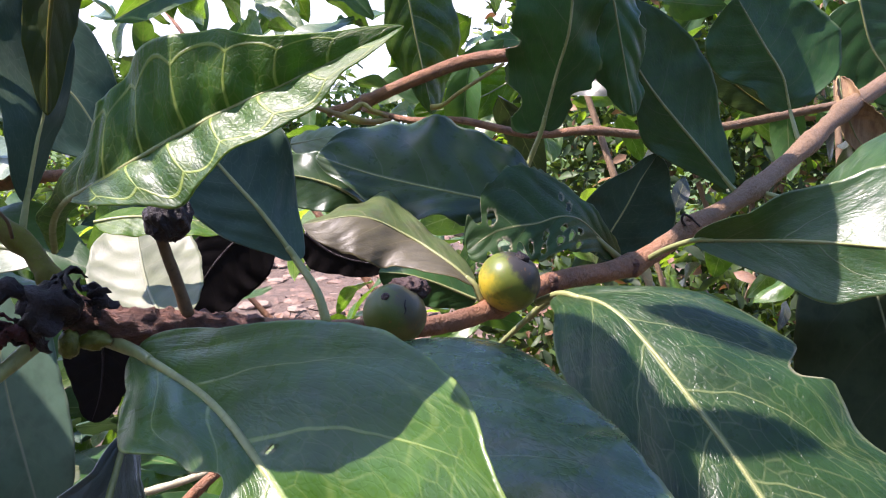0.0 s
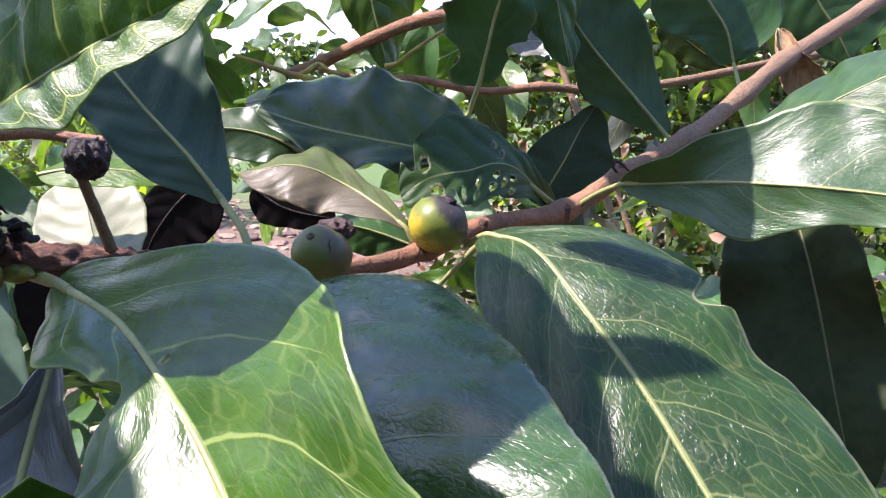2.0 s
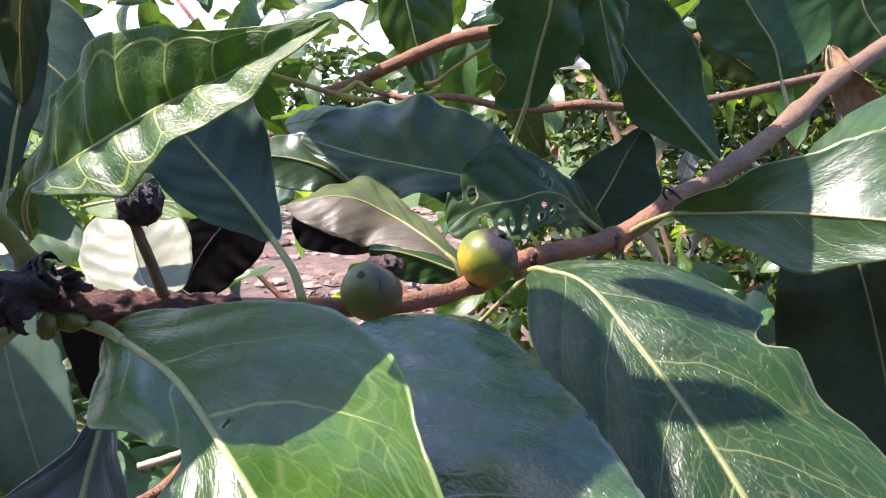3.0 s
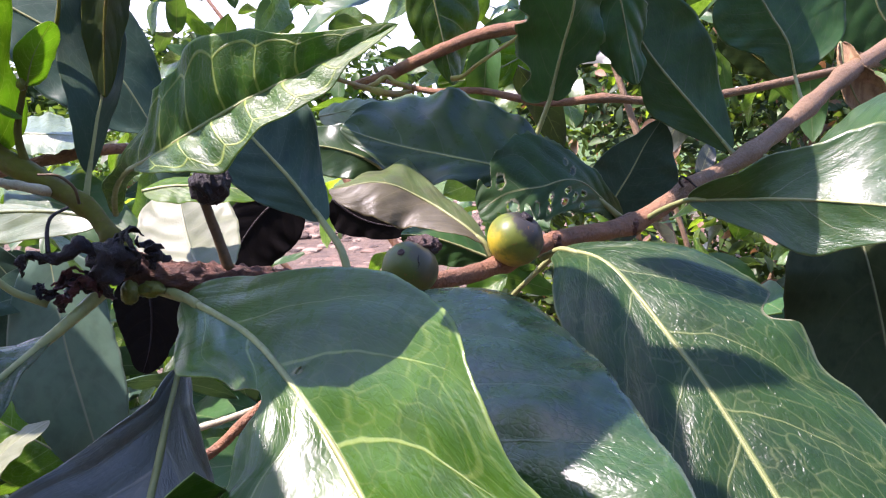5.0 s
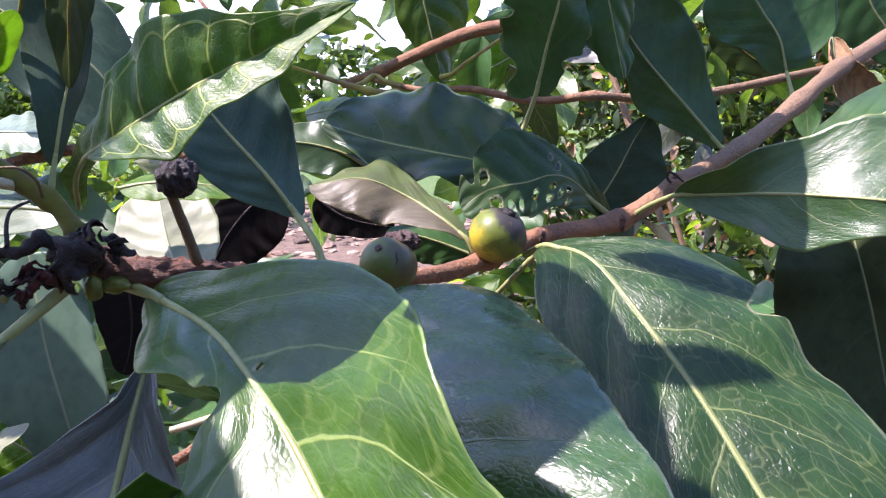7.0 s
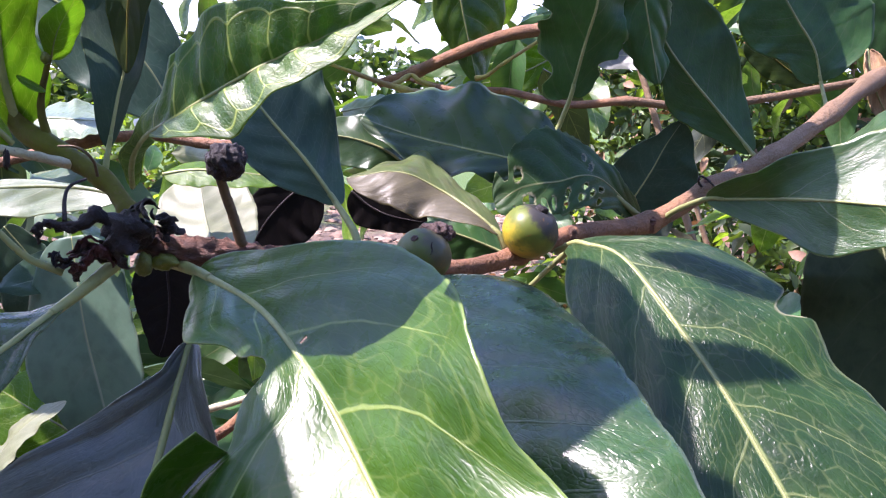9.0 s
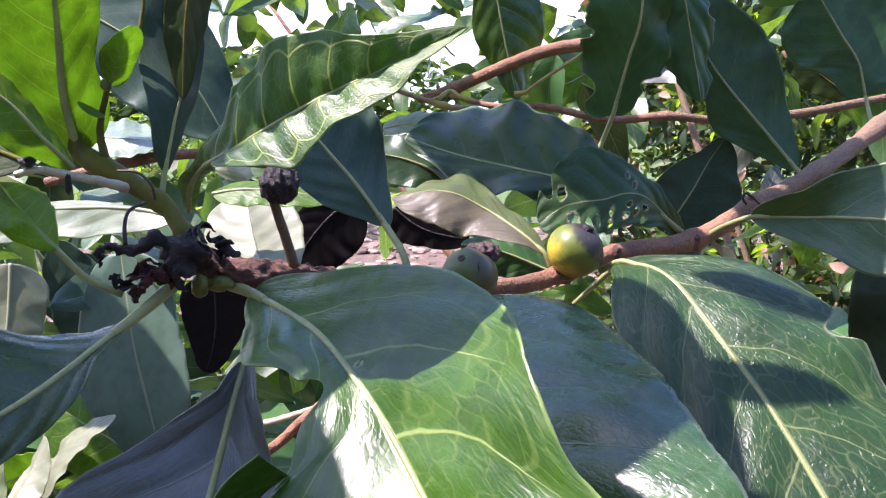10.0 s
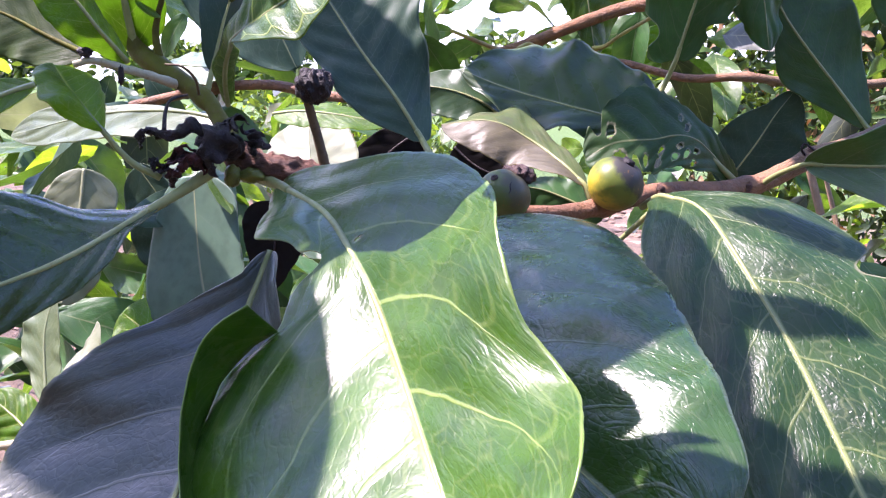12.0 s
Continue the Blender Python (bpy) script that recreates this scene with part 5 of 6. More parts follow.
bm.transform(Matrix.Translation((-0.0055, 0.3853, 1.3530)) @ Vector((-0.23, -0.69, 0.68)).to_track_quat("Z", "Y").to_matrix().to_4x4())
part("navel", bm, M_HUSK, branch, "small brown navel of the fruit")
rod("crack", ((0.0031, 0.3853, 1.3516), (0.0027, 0.3839, 1.3498), (0.0032, 0.3831, 1.3476), (0.0025, 0.3823, 1.3457)), [0.0002, 0.0004, 0.0001], M_BLACK, branch, sides=6)

# ---- behind ----
back = thing("back_branch", (-0.0265, 0.9000, 1.4683), "thin brown branch of the shrub with twigs", "branch")
rod("wood", ((-0.1040, 0.9200, 1.4403), (-0.0653, 0.9100, 1.4514), (-0.0265, 0.9000, 1.4677), (0.0299, 0.9000, 1.4888), (0.0855, 0.9000, 1.4977), (0.1707, 0.9200, 1.5161)), [0.0045, 0.0062, 0.0064, 0.0066, 0.007, 0.007], M_BARK, back, sides=12, rough=0.12, knots=(0.2,))
rod("twig", ((-0.0666, 0.9000, 1.4439), (-0.0195, 0.8700, 1.4328), (0.0299, 0.8500, 1.4319), (0.0906, 0.8400, 1.4197), (0.1454, 0.8400, 1.4233), (0.2014, 0.8600, 1.4196), (0.2751, 0.9000, 1.4256), (0.3963, 0.9500, 1.4465), (0.4740, 1.0000, 1.4580)), [0.0028, 0.0034, 0.0040, 0.0042, 0.0044, 0.0046], M_BARK, back, sides=10, rough=0.12, knots=(0.5,))
rod("twig", ((-0.3531, 0.6200, 1.3691), (-0.2795, 0.6200, 1.3870), (-0.2291, 0.6200, 1.3922), (-0.1840, 0.6200, 1.3863), (-0.1511, 0.6200, 1.3880), (-0.1013, 0.6600, 1.4046)), [0.004, 0.0042, 0.004, 0.0036], M_BARK, back, sides=10, rough=0.12, knots=(0.2,))
rod("twig", ((-0.2050, 0.2620, 1.2300), (-0.1880, 0.2620, 1.2350), (-0.1660, 0.2650, 1.2400), (-0.1450, 0.2680, 1.2410)), [0.0018, 0.0019, 0.0018, 0.0020], M_STUB, back, "pale bare twig", sides=10, rough=0.2, knots=(0.7,))
rod("twig", ((-0.1990, 0.2550, 1.2220), (-0.1830, 0.2560, 1.2280), (-0.1660, 0.2580, 1.2320), (-0.1530, 0.2600, 1.2360)), [0.0017, 0.0017, 0.0016, 0.0014], M_STUB, back, "pale bare twig", sides=10, rough=0.2)
rod("twig", ((-0.1190, 0.4000, 1.2400), (-0.1030, 0.4000, 1.2500), (-0.0910, 0.4000, 1.2620), (-0.0810, 0.4100, 1.2700)), [0.0030, 0.0028, 0.0026, 0.0022], M_BARK, back, sides=10, rough=0.15)
rod("twig", ((-0.1220, 0.4200, 1.2520), (-0.1060, 0.4200, 1.2570), (-0.0870, 0.4200, 1.2640)), [0.0020, 0.0018, 0.0016], M_STUB, back, "pale bare twig", sides=10, rough=0.15)
rod("twig", ((-0.1430, 0.8600, 1.4570), (-0.1230, 0.8600, 1.4500), (-0.1010, 0.8700, 1.4420), (-0.0850, 0.8700, 1.4370), (-0.0610, 0.8700, 1.4310), (-0.0420, 0.8800, 1.4330), (-0.0350, 0.8800, 1.4380)), [0.0016, 0.0022, 0.0026, 0.0034, 0.0026, 0.0022], M_TWIG, back, "yellow-green twig with a swollen joint", sides=10, rough=0.25, knots=(0.6,))
rod("twig", ((-0.0850, 0.8700, 1.4370), (-0.0760, 0.8750, 1.4410), (-0.0660, 0.8850, 1.4480), (-0.0560, 0.8800, 1.4420), (-0.0400, 0.8800, 1.4360)), [0.0022, 0.0026, 0.0024, 0.0022, 0.0026], M_TWIG, back, "yellow-green twig", sides=10, rough=0.25)
rod("twig", ((0.0010, 0.8600, 1.4440), (0.0130, 0.8550, 1.4470), (0.0260, 0.8500, 1.4570), (0.0480, 0.8500, 1.4710), (0.0680, 0.8500, 1.4840)), [0.0030, 0.0020, 0.0018, 0.0018, 0.0016], M_TWIG, back, "thin side twig", sides=8, rough=0.2)
HOST[0] = back
leaf("leaf", "dry curled straw-coloured leaf caught on the branch", M_STRAW, ((0.3264, 0.7400, 1.4657), (0.3273, 0.7300, 1.4433), (0.3399, 0.7300, 1.4168), (0.3516, 0.7300, 1.4056)),
     ((0.3, (-0.006, -0.008, 0.0)), (0.7, (-0.010, -0.006, -0.004))), ((0.3, (0.010, -0.010, 0.002)), (0.7, (0.022, -0.012, 0.008))), a=0.4, b=0.4, cup=0.3, ragged=0.15)


# ---- withered flowers ----
rod("flower_stalk", ((-0.0701, 0.3250, 1.3571), (-0.0732, 0.3220, 1.3710), (-0.0758, 0.3180, 1.3834), (-0.0752, 0.3150, 1.3886)), [0.0024, 0.0021, 0.0020, 0.0026], M_STALK, branch, "brownish green stalk", sides=10, rough=0.12)


def petal(points, width, mat, label, seed, curl=1.2, folds=0.5):
    """A withered petal: a curled, crumpled strip along the points."""
    nu, nv = 22, 9
    verts, faces, up = [], [], None
    for i in range(nu + 1):
        u = i / nu
        c = along(points, u)
        t = (along(points, min(1, u + 0.02)) - along(points, max(0, u - 0.02))).normalized()
        up = (t.orthogonal() if up is None else up - up.dot(t) * t).normalized()
        side = t.cross(up)
        w = width * (0.45 + 0.75 * math.sin(math.pi * min(1.0, 0.12 + 0.8 * u))) * (1 + 0.5 * noise.noise(Vector((u * 7, seed, 0))))
        turn = seed + 2.2 * noise.noise(Vector((u * 2.5, seed, 5)))
        for j in range(nv):
            v = 2 * j / (nv - 1) - 1
            a = turn + curl * v
            rr = w * 0.5 / curl * (1 + folds * noise.noise(Vector((u * 9, v * 2.2, seed))) + 0.6 * folds * noise.noise(Vector((u * 21, v * 6, seed))))
            verts.append(c + (up * math.cos(a) + side * math.sin(a)) * rr - (up * math.cos(turn) + side * math.sin(turn)) * w * 0.25)
    for i in range(nu):
        for j in range(nv - 1):
            if noise.noise(Vector((i * 0.33, j * 0.5, seed * 3))) < 0.42 or 3 < j < 6:
                k = i * nv + j
                faces.append((k, k + 1, k + nv + 1, k + nv))
    ob = mesh_object("withered_petal", verts, faces, mat, branch, label=label)
    sol = ob.modifiers.new("thickness", "SOLIDIFY")
    sol.thickness = 0.0005
    return ob


def furled(name, centre, radius, parent, label, seed):
    """A dried flower head: a round bud of overlapping, creased petals."""
    bm = bmesh.new()
    bmesh.ops.create_icosphere(bm, subdivisions=5, radius=1.0)
    for v in bm.verts:
        d = v.co.normalized()
        a = math.atan2(d.y, d.x) + 0.8 * d.z + 0.5 * noise.noise(d * 1.5 + Vector((seed, 0, 0)))
        lobe = 1 - abs(math.sin(2.5 * a))
        crease = 1 - abs(noise.noise(Vector((d.x * 3, d.y * 3, d.z * 0.7)) * 1.0 + Vector((seed, 3, 1))))
        top = max(0.0, d.z - 0.55) / 0.45
        q = 0.86 + 0.16 * (0.5 - lobe) * (1 - 0.4 * abs(d.z)) + 0.26 * (crease - 0.72) + 0.10 * noise.noise(d * 3.2 + Vector((seed, 0, 0))) + 0.05 * noise.noise(d * 11) + 0.10 * top * noise.noise(d * 6)
        v.co = d * radius * q
        v.co.z *= 1.05 - 0.20 * top
    bm.transform(Matrix.Translation(centre))
    return part(name, bm, M_BLACK, parent, label)


furled("flower_head", (-0.0727, 0.3150, 1.3925), 0.0086, branch, "withered black flower head", 2.0)
furled("withered_flower", (-0.1010, 0.2945, 1.3660), 0.0066, branch, "withered black flower", 5.0)
petal(((-0.0970, 0.2980, 1.3750), (-0.0990, 0.2880, 1.3720), (-0.1020, 0.2830, 1.3640), (-0.1020, 0.2860, 1.3550)), 0.0135, M_BLACK, "withered black petal", 3.6, 1.0, 0.3)
petal(((-0.0990, 0.2960, 1.3745), (-0.1030, 0.2890, 1.3710), (-0.1070, 0.2870, 1.3640), (-0.1060, 0.2880, 1.3570)), 0.0110, M_BLACK, "withered black petal", 4.4, 1.0, 0.3)
petal(((-0.0950, 0.2960, 1.3740), (-0.0880, 0.2940, 1.3690), (-0.0890, 0.2920, 1.3630)), 0.0080, M_BLACK, "withered black petal", 2.9, 1.0)
petal(((-0.1030, 0.2870, 1.3670), (-0.1110, 0.2830, 1.3740), (-0.1190, 0.2800, 1.3700), (-0.1300, 0.2790, 1.3710)), 0.0070, M_BLACK, "withered black petal", 1.2, 1.5)
petal(((-0.1060, 0.2880, 1.3690), (-0.1120, 0.2850, 1.3725), (-0.1190, 0.2815, 1.3690), (-0.1260, 0.2800, 1.3680)), 0.0050, M_BLACK, "withered black petal", 6.1, 1.4)
petal(((-0.1280, 0.2790, 1.3720), (-0.1310, 0.2770, 1.3690), (-0.1320, 0.2790, 1.3630)), 0.0048, M_BLACK, "withered black petal", 7.7, 1.3)
petal(((-0.1060, 0.2850, 1.3550), (-0.1130, 0.2830, 1.3620), (-0.1240, 0.2840, 1.3570)), 0.0075, M_RUST, "withered dark red petal", 8.3, 1.4, 0.8)
petal(((-0.1090, 0.2860, 1.3630), (-0.1160, 0.2820, 1.3550), (-0.1230, 0.2840, 1.3520)), 0.0065, M_RUST, "withered dark red petal", 9.9, 1.4, 0.8)
petal(((-0.1080, 0.2870, 1.3570), (-0.1130, 0.2840, 1.3590), (-0.1180, 0.2830, 1.3600)), 0.0060, M_BLACK, "withered black petal", 10.7, 1.4, 0.8)
petal(((-0.1290, 0.2820, 1.3590), (-0.1250, 0.2800, 1.3570), (-0.1210, 0.2830, 1.3550)), 0.0050, M_BLACK, "withered black petal", 11.3, 1.4, 0.8)
petal(((-0.1170, 0.2900, 1.3620), (-0.1200, 0.2880, 1.3550), (-0.1250, 0.2900, 1.3480)), 0.0070, M_BLACK, "withered black petal", 12.9, 1.3, 0.7)
crumpled("bract", (-0.0934, 0.3000, 1.3538), (0.0060, 0.0045, 0.0034), branch, "yellow-green bract", 4.1, M_BRACT, 0.4, 3)
crumpled("bract", (-0.0999, 0.2960, 1.3533), (0.0034, 0.0040, 0.0050), branch, "yellow-green bract", 6.2, M_BRACT, 0.4, 3)
rod("withered_style", ((-0.1220, 0.2800, 1.3715), (-0.1243, 0.2850, 1.3786), (-0.1246, 0.2900, 1.3834), (-0.1231, 0.3000, 1.3855)), [0.0010, 0.0007, 0.0006], M_BLACK, branch, sides=6)
rod("bud_stalk", ((-0.1534, 0.3300, 1.3987), (-0.1558, 0.3300, 1.4129), (-0.1530, 0.3300, 1.4260), (-0.1500, 0.3300, 1.4340), (-0.1455, 0.3300, 1.4405), (-0.1400, 0.3300, 1.4470), (-0.1345, 0.3290, 1.4590), (-0.1320, 0.3280, 1.4760)), [0.0021, 0.0015, 0.0012, 0.0012, 0.0010, 0.0008, 0.0006], M_SHOOT, branch, "green stalk of a young leaf pair", sides=12, rough=0.2, knots=(0.45,))
crumpled("bud", (-0.1504, 0.3260, 1.4324), (0.0018, 0.0016, 0.0026), branch, "yellow-green bud", 1.4, M_BRACT, 0.6, 3)
rod("dead_stub", ((-0.1400, 0.3220, 1.3895), (-0.1500, 0.3150, 1.3928), (-0.1604, 0.3100, 1.3955), (-0.1695, 0.3030, 1.3977), (-0.1771, 0.3000, 1.3958)), [0.0022, 0.0019, 0.0018, 0.0014], M_STUB, branch, "pale dry stub of a fallen leaf", sides=10, rough=0.25)
crumpled("withered_flower", (-0.1715, 0.3000, 1.4012), (0.0030, 0.0028, 0.0020), branch, "withered black flower remnant on the dry stub", 14.0, None, 0.8, 3)
crumpled("withered_flower", (-0.1574, 0.3050, 1.3921), (0.0012, 0.0012, 0.0036), branch, "withered black flower remnant on the dry stub", 15.0, None, 0.8, 3)
rod("tendril", ((-0.1242, 0.3120, 1.3857), (-0.1239, 0.3080, 1.3923), (-0.1284, 0.3050, 1.3972), (-0.1358, 0.3040, 1.3977)), [0.0007, 0.0006, 0.0005], M_STALK, branch, sides=6)
rod("tendril", ((0.1597, 0.5450, 1.3665), (0.1563, 0.5400, 1.3704), (0.1575, 0.5400, 1.3738), (0.1616, 0.5400, 1.3717), (0.1682, 0.5450, 1.3664)), [0.0009, 0.0008, 0.0006], M_BLACK, branch, sides=6)


# ---- shrub foliage and distance ----
def sprig_mesh(rng, size, nu=9, nv=2):
    """A small folded, drooping leaf on a net: verts, faces, uvs."""
    wid, fold, droop, twist = size * rng.uniform(0.18, 0.26), rng.uniform(0.1, 0.5), rng.uniform(0.05, 0.35), rng.uniform(-0.3, 0.3)
    verts, faces, uvs = [], [], []
    for i in range(nu + 1):
        u = i / nu
        w = wid * (max(u, 0.001) ** 0.6) * (max(1 - u, 0.0) ** 0.7) * 2.1
        for j in range(-nv, nv + 1):
            v = j / nv
            verts.append(Vector((w * v, size * u, fold * abs(v) * w - droop * size * u * u + twist * v * w * u + 0.04 * size * math.sin(9 * u + 3 * v) * abs(v))))
            uvs.append((u, 0.5 + 0.5 * v))
    m = 2 * nv + 1
    for i in range(nu):
        for j in range(m - 1):
            k = i * m + j
            faces.append((k, k + 1, k + m + 1, k + m))
    return verts, faces, uvs


def foliage(name, label, places, size, mats, seed, flat=0.5, kind="stuff", category="foliage", parent=None, net=(9, 2), keep=None):
    """Many leaves in one mesh, at the given places."""
    rng = random.Random(seed)
    verts, faces, uvs, which = [], [], [], []
    for p in places:
        v, f, q = sprig_mesh(rng, size * rng.uniform(0.7, 1.25), *net)
        m = Euler((rng.gauss(-0.4, flat), rng.gauss(0, flat), rng.uniform(0, 6.283))).to_matrix()
        b = len(verts)
        v = [m @ a + Vector(p) for a in v]
        if keep and not all(map(keep, v)):
            continue
        verts += v
        faces += [tuple(k + b for k in a) for a in f]
        uvs += q
        which += [rng.choices(range(len(mats)), [w for _, w in mats])[0]] * len(f)
    ob = mesh_object(name, verts, faces, mats[0][0], parent)
    for m, _ in mats[1:]:
        ob.data.materials.append(m)
    ob.data.polygons.foreach_set("material_index", which)
    lay = ob.data.uv_layers.new(name="blade")
    idx = np.zeros(len(ob.data.loops), dtype=np.int32)
    ob.data.loops.foreach_get("vertex_index", idx)
    lay.data.foreach_set("uv", np.array(uvs, dtype=np.float32)[idx].ravel())
    return tagged(ob, label, category, kind=kind) if not parent else ob


def within(rng, n, lo, hi, keep=lambda p: True):
    out = []
    while len(out) < n:
        p = tuple(rng.uniform(a, b) for a, b in zip(lo, hi))
        if keep(p):
            out.append(p)
    return out


rng = random.Random(5)
GREENS = ((M_LEAF, 6), (M_FOREST, 5))

# places that the added crown must leave in the sun: x, y ranges and height
GAPS = ((0.0, 0.06, 0.12, 0.215, 1.33), (0.085, 0.115, 0.17, 0.27, 1.31), (0.17, 0.36, 0.41, 0.475, 1.37), (0.03, 0.06, 0.42, 0.46, 1.36), (-0.080, -0.05, 0.212, 0.248, 1.405), (-0.055, -0.02, 0.198, 0.238, 1.418), (-0.025, 0.02, 0.20, 0.228, 1.436),
        (-0.05, 0.02, 0.45, 0.49, 1.37), (-0.2, -0.09, 0.44, 0.56, 1.36), (-0.2, -0.1, 0.35, 0.42, 1.38), (-0.22, -0.13, 0.31, 0.36, 1.45),
        (0.118, 0.14, 0.365, 0.385, 1.332), (0.15, 0.19, 0.30, 0.335, 1.285), (-0.245, -0.19, 0.31, 0.38, 1.245), (-0.17, -0.135, 0.345, 0.385, 1.318), (-0.30, -0.15, 0.30, 0.37, 1.43))


def shades(p):
    for a, b, c, d, z in GAPS:
        t = (p[2] - z) / SUN.z
        if a < p[0] - SUN.x * t < b and c < p[1] - SUN.y * t < d:
            return False
    return True


# openings in the foliage, as slopes (sideways and up) seen from where the path begins
OPEN = ((-0.26, -0.14, -0.18, -0.125), (-0.53, -0.44, -0.01, 0.05), (-0.14, -0.105, 0.06, 0.085), (0.07, 0.36, -0.05, 0.0))


def clear(p):
    a, b = (p[0] - 0.035) / (p[1] + 0.02), (p[2] - 1.41) / (p[1] + 0.02)
    m = 0.035 / p[1]
    return not any(lo - m < a < hi + m and low - m < b < high + m for lo, hi, low, high in OPEN)


# branch and crown out of view, added only to shade the leaves below
shade_bough = thing("unseen_shade_branch", (-0.3, 0.4, 1.75), "unseen leafy branch added overhead to cast leaf shadows", "branch")
rod("wood", [(0.6, 1.1, 1.85), (0.2, 0.78, 1.84), (-0.2, 0.60, 1.84), (-0.6, 0.45, 1.80)], [0.010, 0.008, 0.006, 0.004], M_BARK, shade_bough, sides=10, rough=0.12)
foliage("shrub_crown", "unseen green crown leaves added overhead to block sun and sky", within(rng, 190, (-0.95, -0.7, 1.60), (0.65, 0.36, 2.0)) + within(rng, 70, (-1.1, -0.7, 1.45), (-0.42, 0.6, 1.8)), 0.13, GREENS, 11, 0.35, keep=lambda p: shades(p) and not (p[0] < -0.25 and p[1] > 0.10) and p[2] > 1.46 + 0.12 * max(p[1], 0.0) and not (abs(p[0]) < 0.25 and p[1] < 0.1 and p[2] < 1.6))
# unseen leaves added between the sun and the shaded leaves: a shaded place below, length, relative width, turn
OVER_LARGE = ((0.0032, 0.2668, 1.3694, 0.140, 1.25, 3.49), (-0.1419, 0.2461, 1.3306, 0.140, 1.00, 0.00), (-0.0307, 0.1779, 1.2897, 0.140, 1.00, 1.40),
    (-0.0515, 0.3649, 1.3998, 0.140, 1.25, 5.24), (-0.0621, 0.2672, 1.3429, 0.140, 1.25, 5.93), (-0.2743, 0.5704, 1.2143, 0.135, 1.25, 2.44),
    (0.0511, 0.2416, 1.2909, 0.050, 1.25, 2.44), (-0.0358, 0.2224, 1.3344, 0.030, 1.25, 3.49), (-0.0008, 0.2287, 1.3582, 0.030, 1.25, 0.0), (-0.1960, 0.5530, 1.2720, 0.090, 1.25, 0.0),)
OVER_SECOND = ((0.0991, 0.2073, 1.2921, 0.065, 1.00, 5.93),)
OVER_DAPPLED = ((0.2483, 0.5261, 1.3124, 0.140, 1.25, 5.59), (0.0809, 0.3561, 1.2942, 0.140, 1.25, 4.54), (0.1277, 0.3524, 1.3059, 0.065, 0.70, 5.93),
    (0.1398, 0.3893, 1.3377, 0.065, 0.70, 2.44), (0.2560, 0.5030, 1.2490, 0.110, 1.25, 0.70), (0.2800, 0.4980, 1.2300, 0.110, 1.25, 0.70),)
OVER_BACK = ((0.0310, 0.5263, 1.3960, 0.140, 1.25, 5.93), (0.1498, 0.6099, 1.3756, 0.140, 1.25, 3.14), (0.1752, 0.5964, 1.4632, 0.110, 1.25, 0.35),
    (0.1364, 0.4835, 1.3351, 0.110, 1.25, 2.79), (0.2602, 0.7800, 1.4603, 0.180, 1.25, 0.50), (0.0770, 0.8000, 1.2286, 0.300, 1.20, 0.30),
    (0.0483, 0.9500, 1.1678, 0.300, 1.20, 1.30),)
LOW, HIGH = 0.13, 0.40
OVER = [(HIGH if row[3] > 0.10 else LOW, row) for row in OVER_LARGE] + [(LOW, row) for row in OVER_SECOND] + [(HIGH, row) for row in OVER_DAPPLED] + [(LOW, row) for row in OVER_BACK]
for k, (h, (x, y, z, size, wide, turn)) in enumerate(OVER):
    h += 0.012 * (k % 4)
    while z + SUN.z * h < 1.44 + 0.17 * y:
        h += 0.01
    v, f, q = [], [], []
    for i in range(15):
        u = i / 14
        w = 0.22 * size * wide * 2.1 * max(u, 0.001) ** 0.6 * max(1 - u, 0.0) ** 0.7
        for j in range(-3, 4):
            v.append(Vector((w * j / 3, size * (u - 0.5), 0.12 * w * abs(j) - 0.10 * size * (u - 0.4) ** 2)))
            q.append((u, 0.5 + j / 6))
        if i:
            f += [(7 * i - 7 + j, 7 * i - 6 + j, 7 * i + 1 + j, 7 * i + j) for j in range(6)]
    m = Matrix.Translation(Vector((x, y, z)) + SUN * h) @ SUN.to_track_quat("Z", "Y").to_matrix().to_4x4() @ pose(0, 0, 0, 0, 0, math.degrees(turn))
    ob = mesh_object("leaf", [m @ a for a in v], f, M_LEAF, shade_bough)
    lay = ob.data.uv_layers.new(name="blade")
    idx = np.zeros(len(ob.data.loops), dtype=np.int32)
    ob.data.loops.foreach_get("vertex_index", idx)
    lay.data.foreach_set("uv", np.array(q, dtype=np.float32)[idx].ravel())
foliage("upper_foliage", "green shrub leaves against the sky", within(rng, 440, (-1.1, 1.0, 1.46), (1.4, 2.6, 2.2), lambda p: clear(p) and p[2] < 1.43 + 0.3 * p[1]), 0.13, GREENS, 12, 0.7)
foliage("middle_foliage", "green shrub leaves in the shade of the crown", within(rng, 420, (-1.2, 1.0, 0.7), (1.3, 2.2, 1.5), clear), 0.12, ((M_LEAF, 5), (M_FOREST, 3), (M_LIME, 1), (M_SHADE, 2)), 15, 0.7)
foliage("lower_foliage", "green shrub leaves below the branch", within(rng, 480, (-0.8, 0.55, 0.70), (0.8, 1.2, 1.20), clear), 0.13, ((M_FOREST, 8), (M_LEAF, 3), (M_MATT, 2)), 13, 0.6)
foliage("side_foliage", "green shrub leaves beside the shoot", within(rng, 270, (-1.1, 0.6, 0.85), (-0.27, 1.6, 1.40), clear), 0.11, ((M_FOREST, 5), (M_LEAF, 4), (M_LIME, 1), (M_MATT, 3), (M_WHITE, 1)), 14, 0.7)


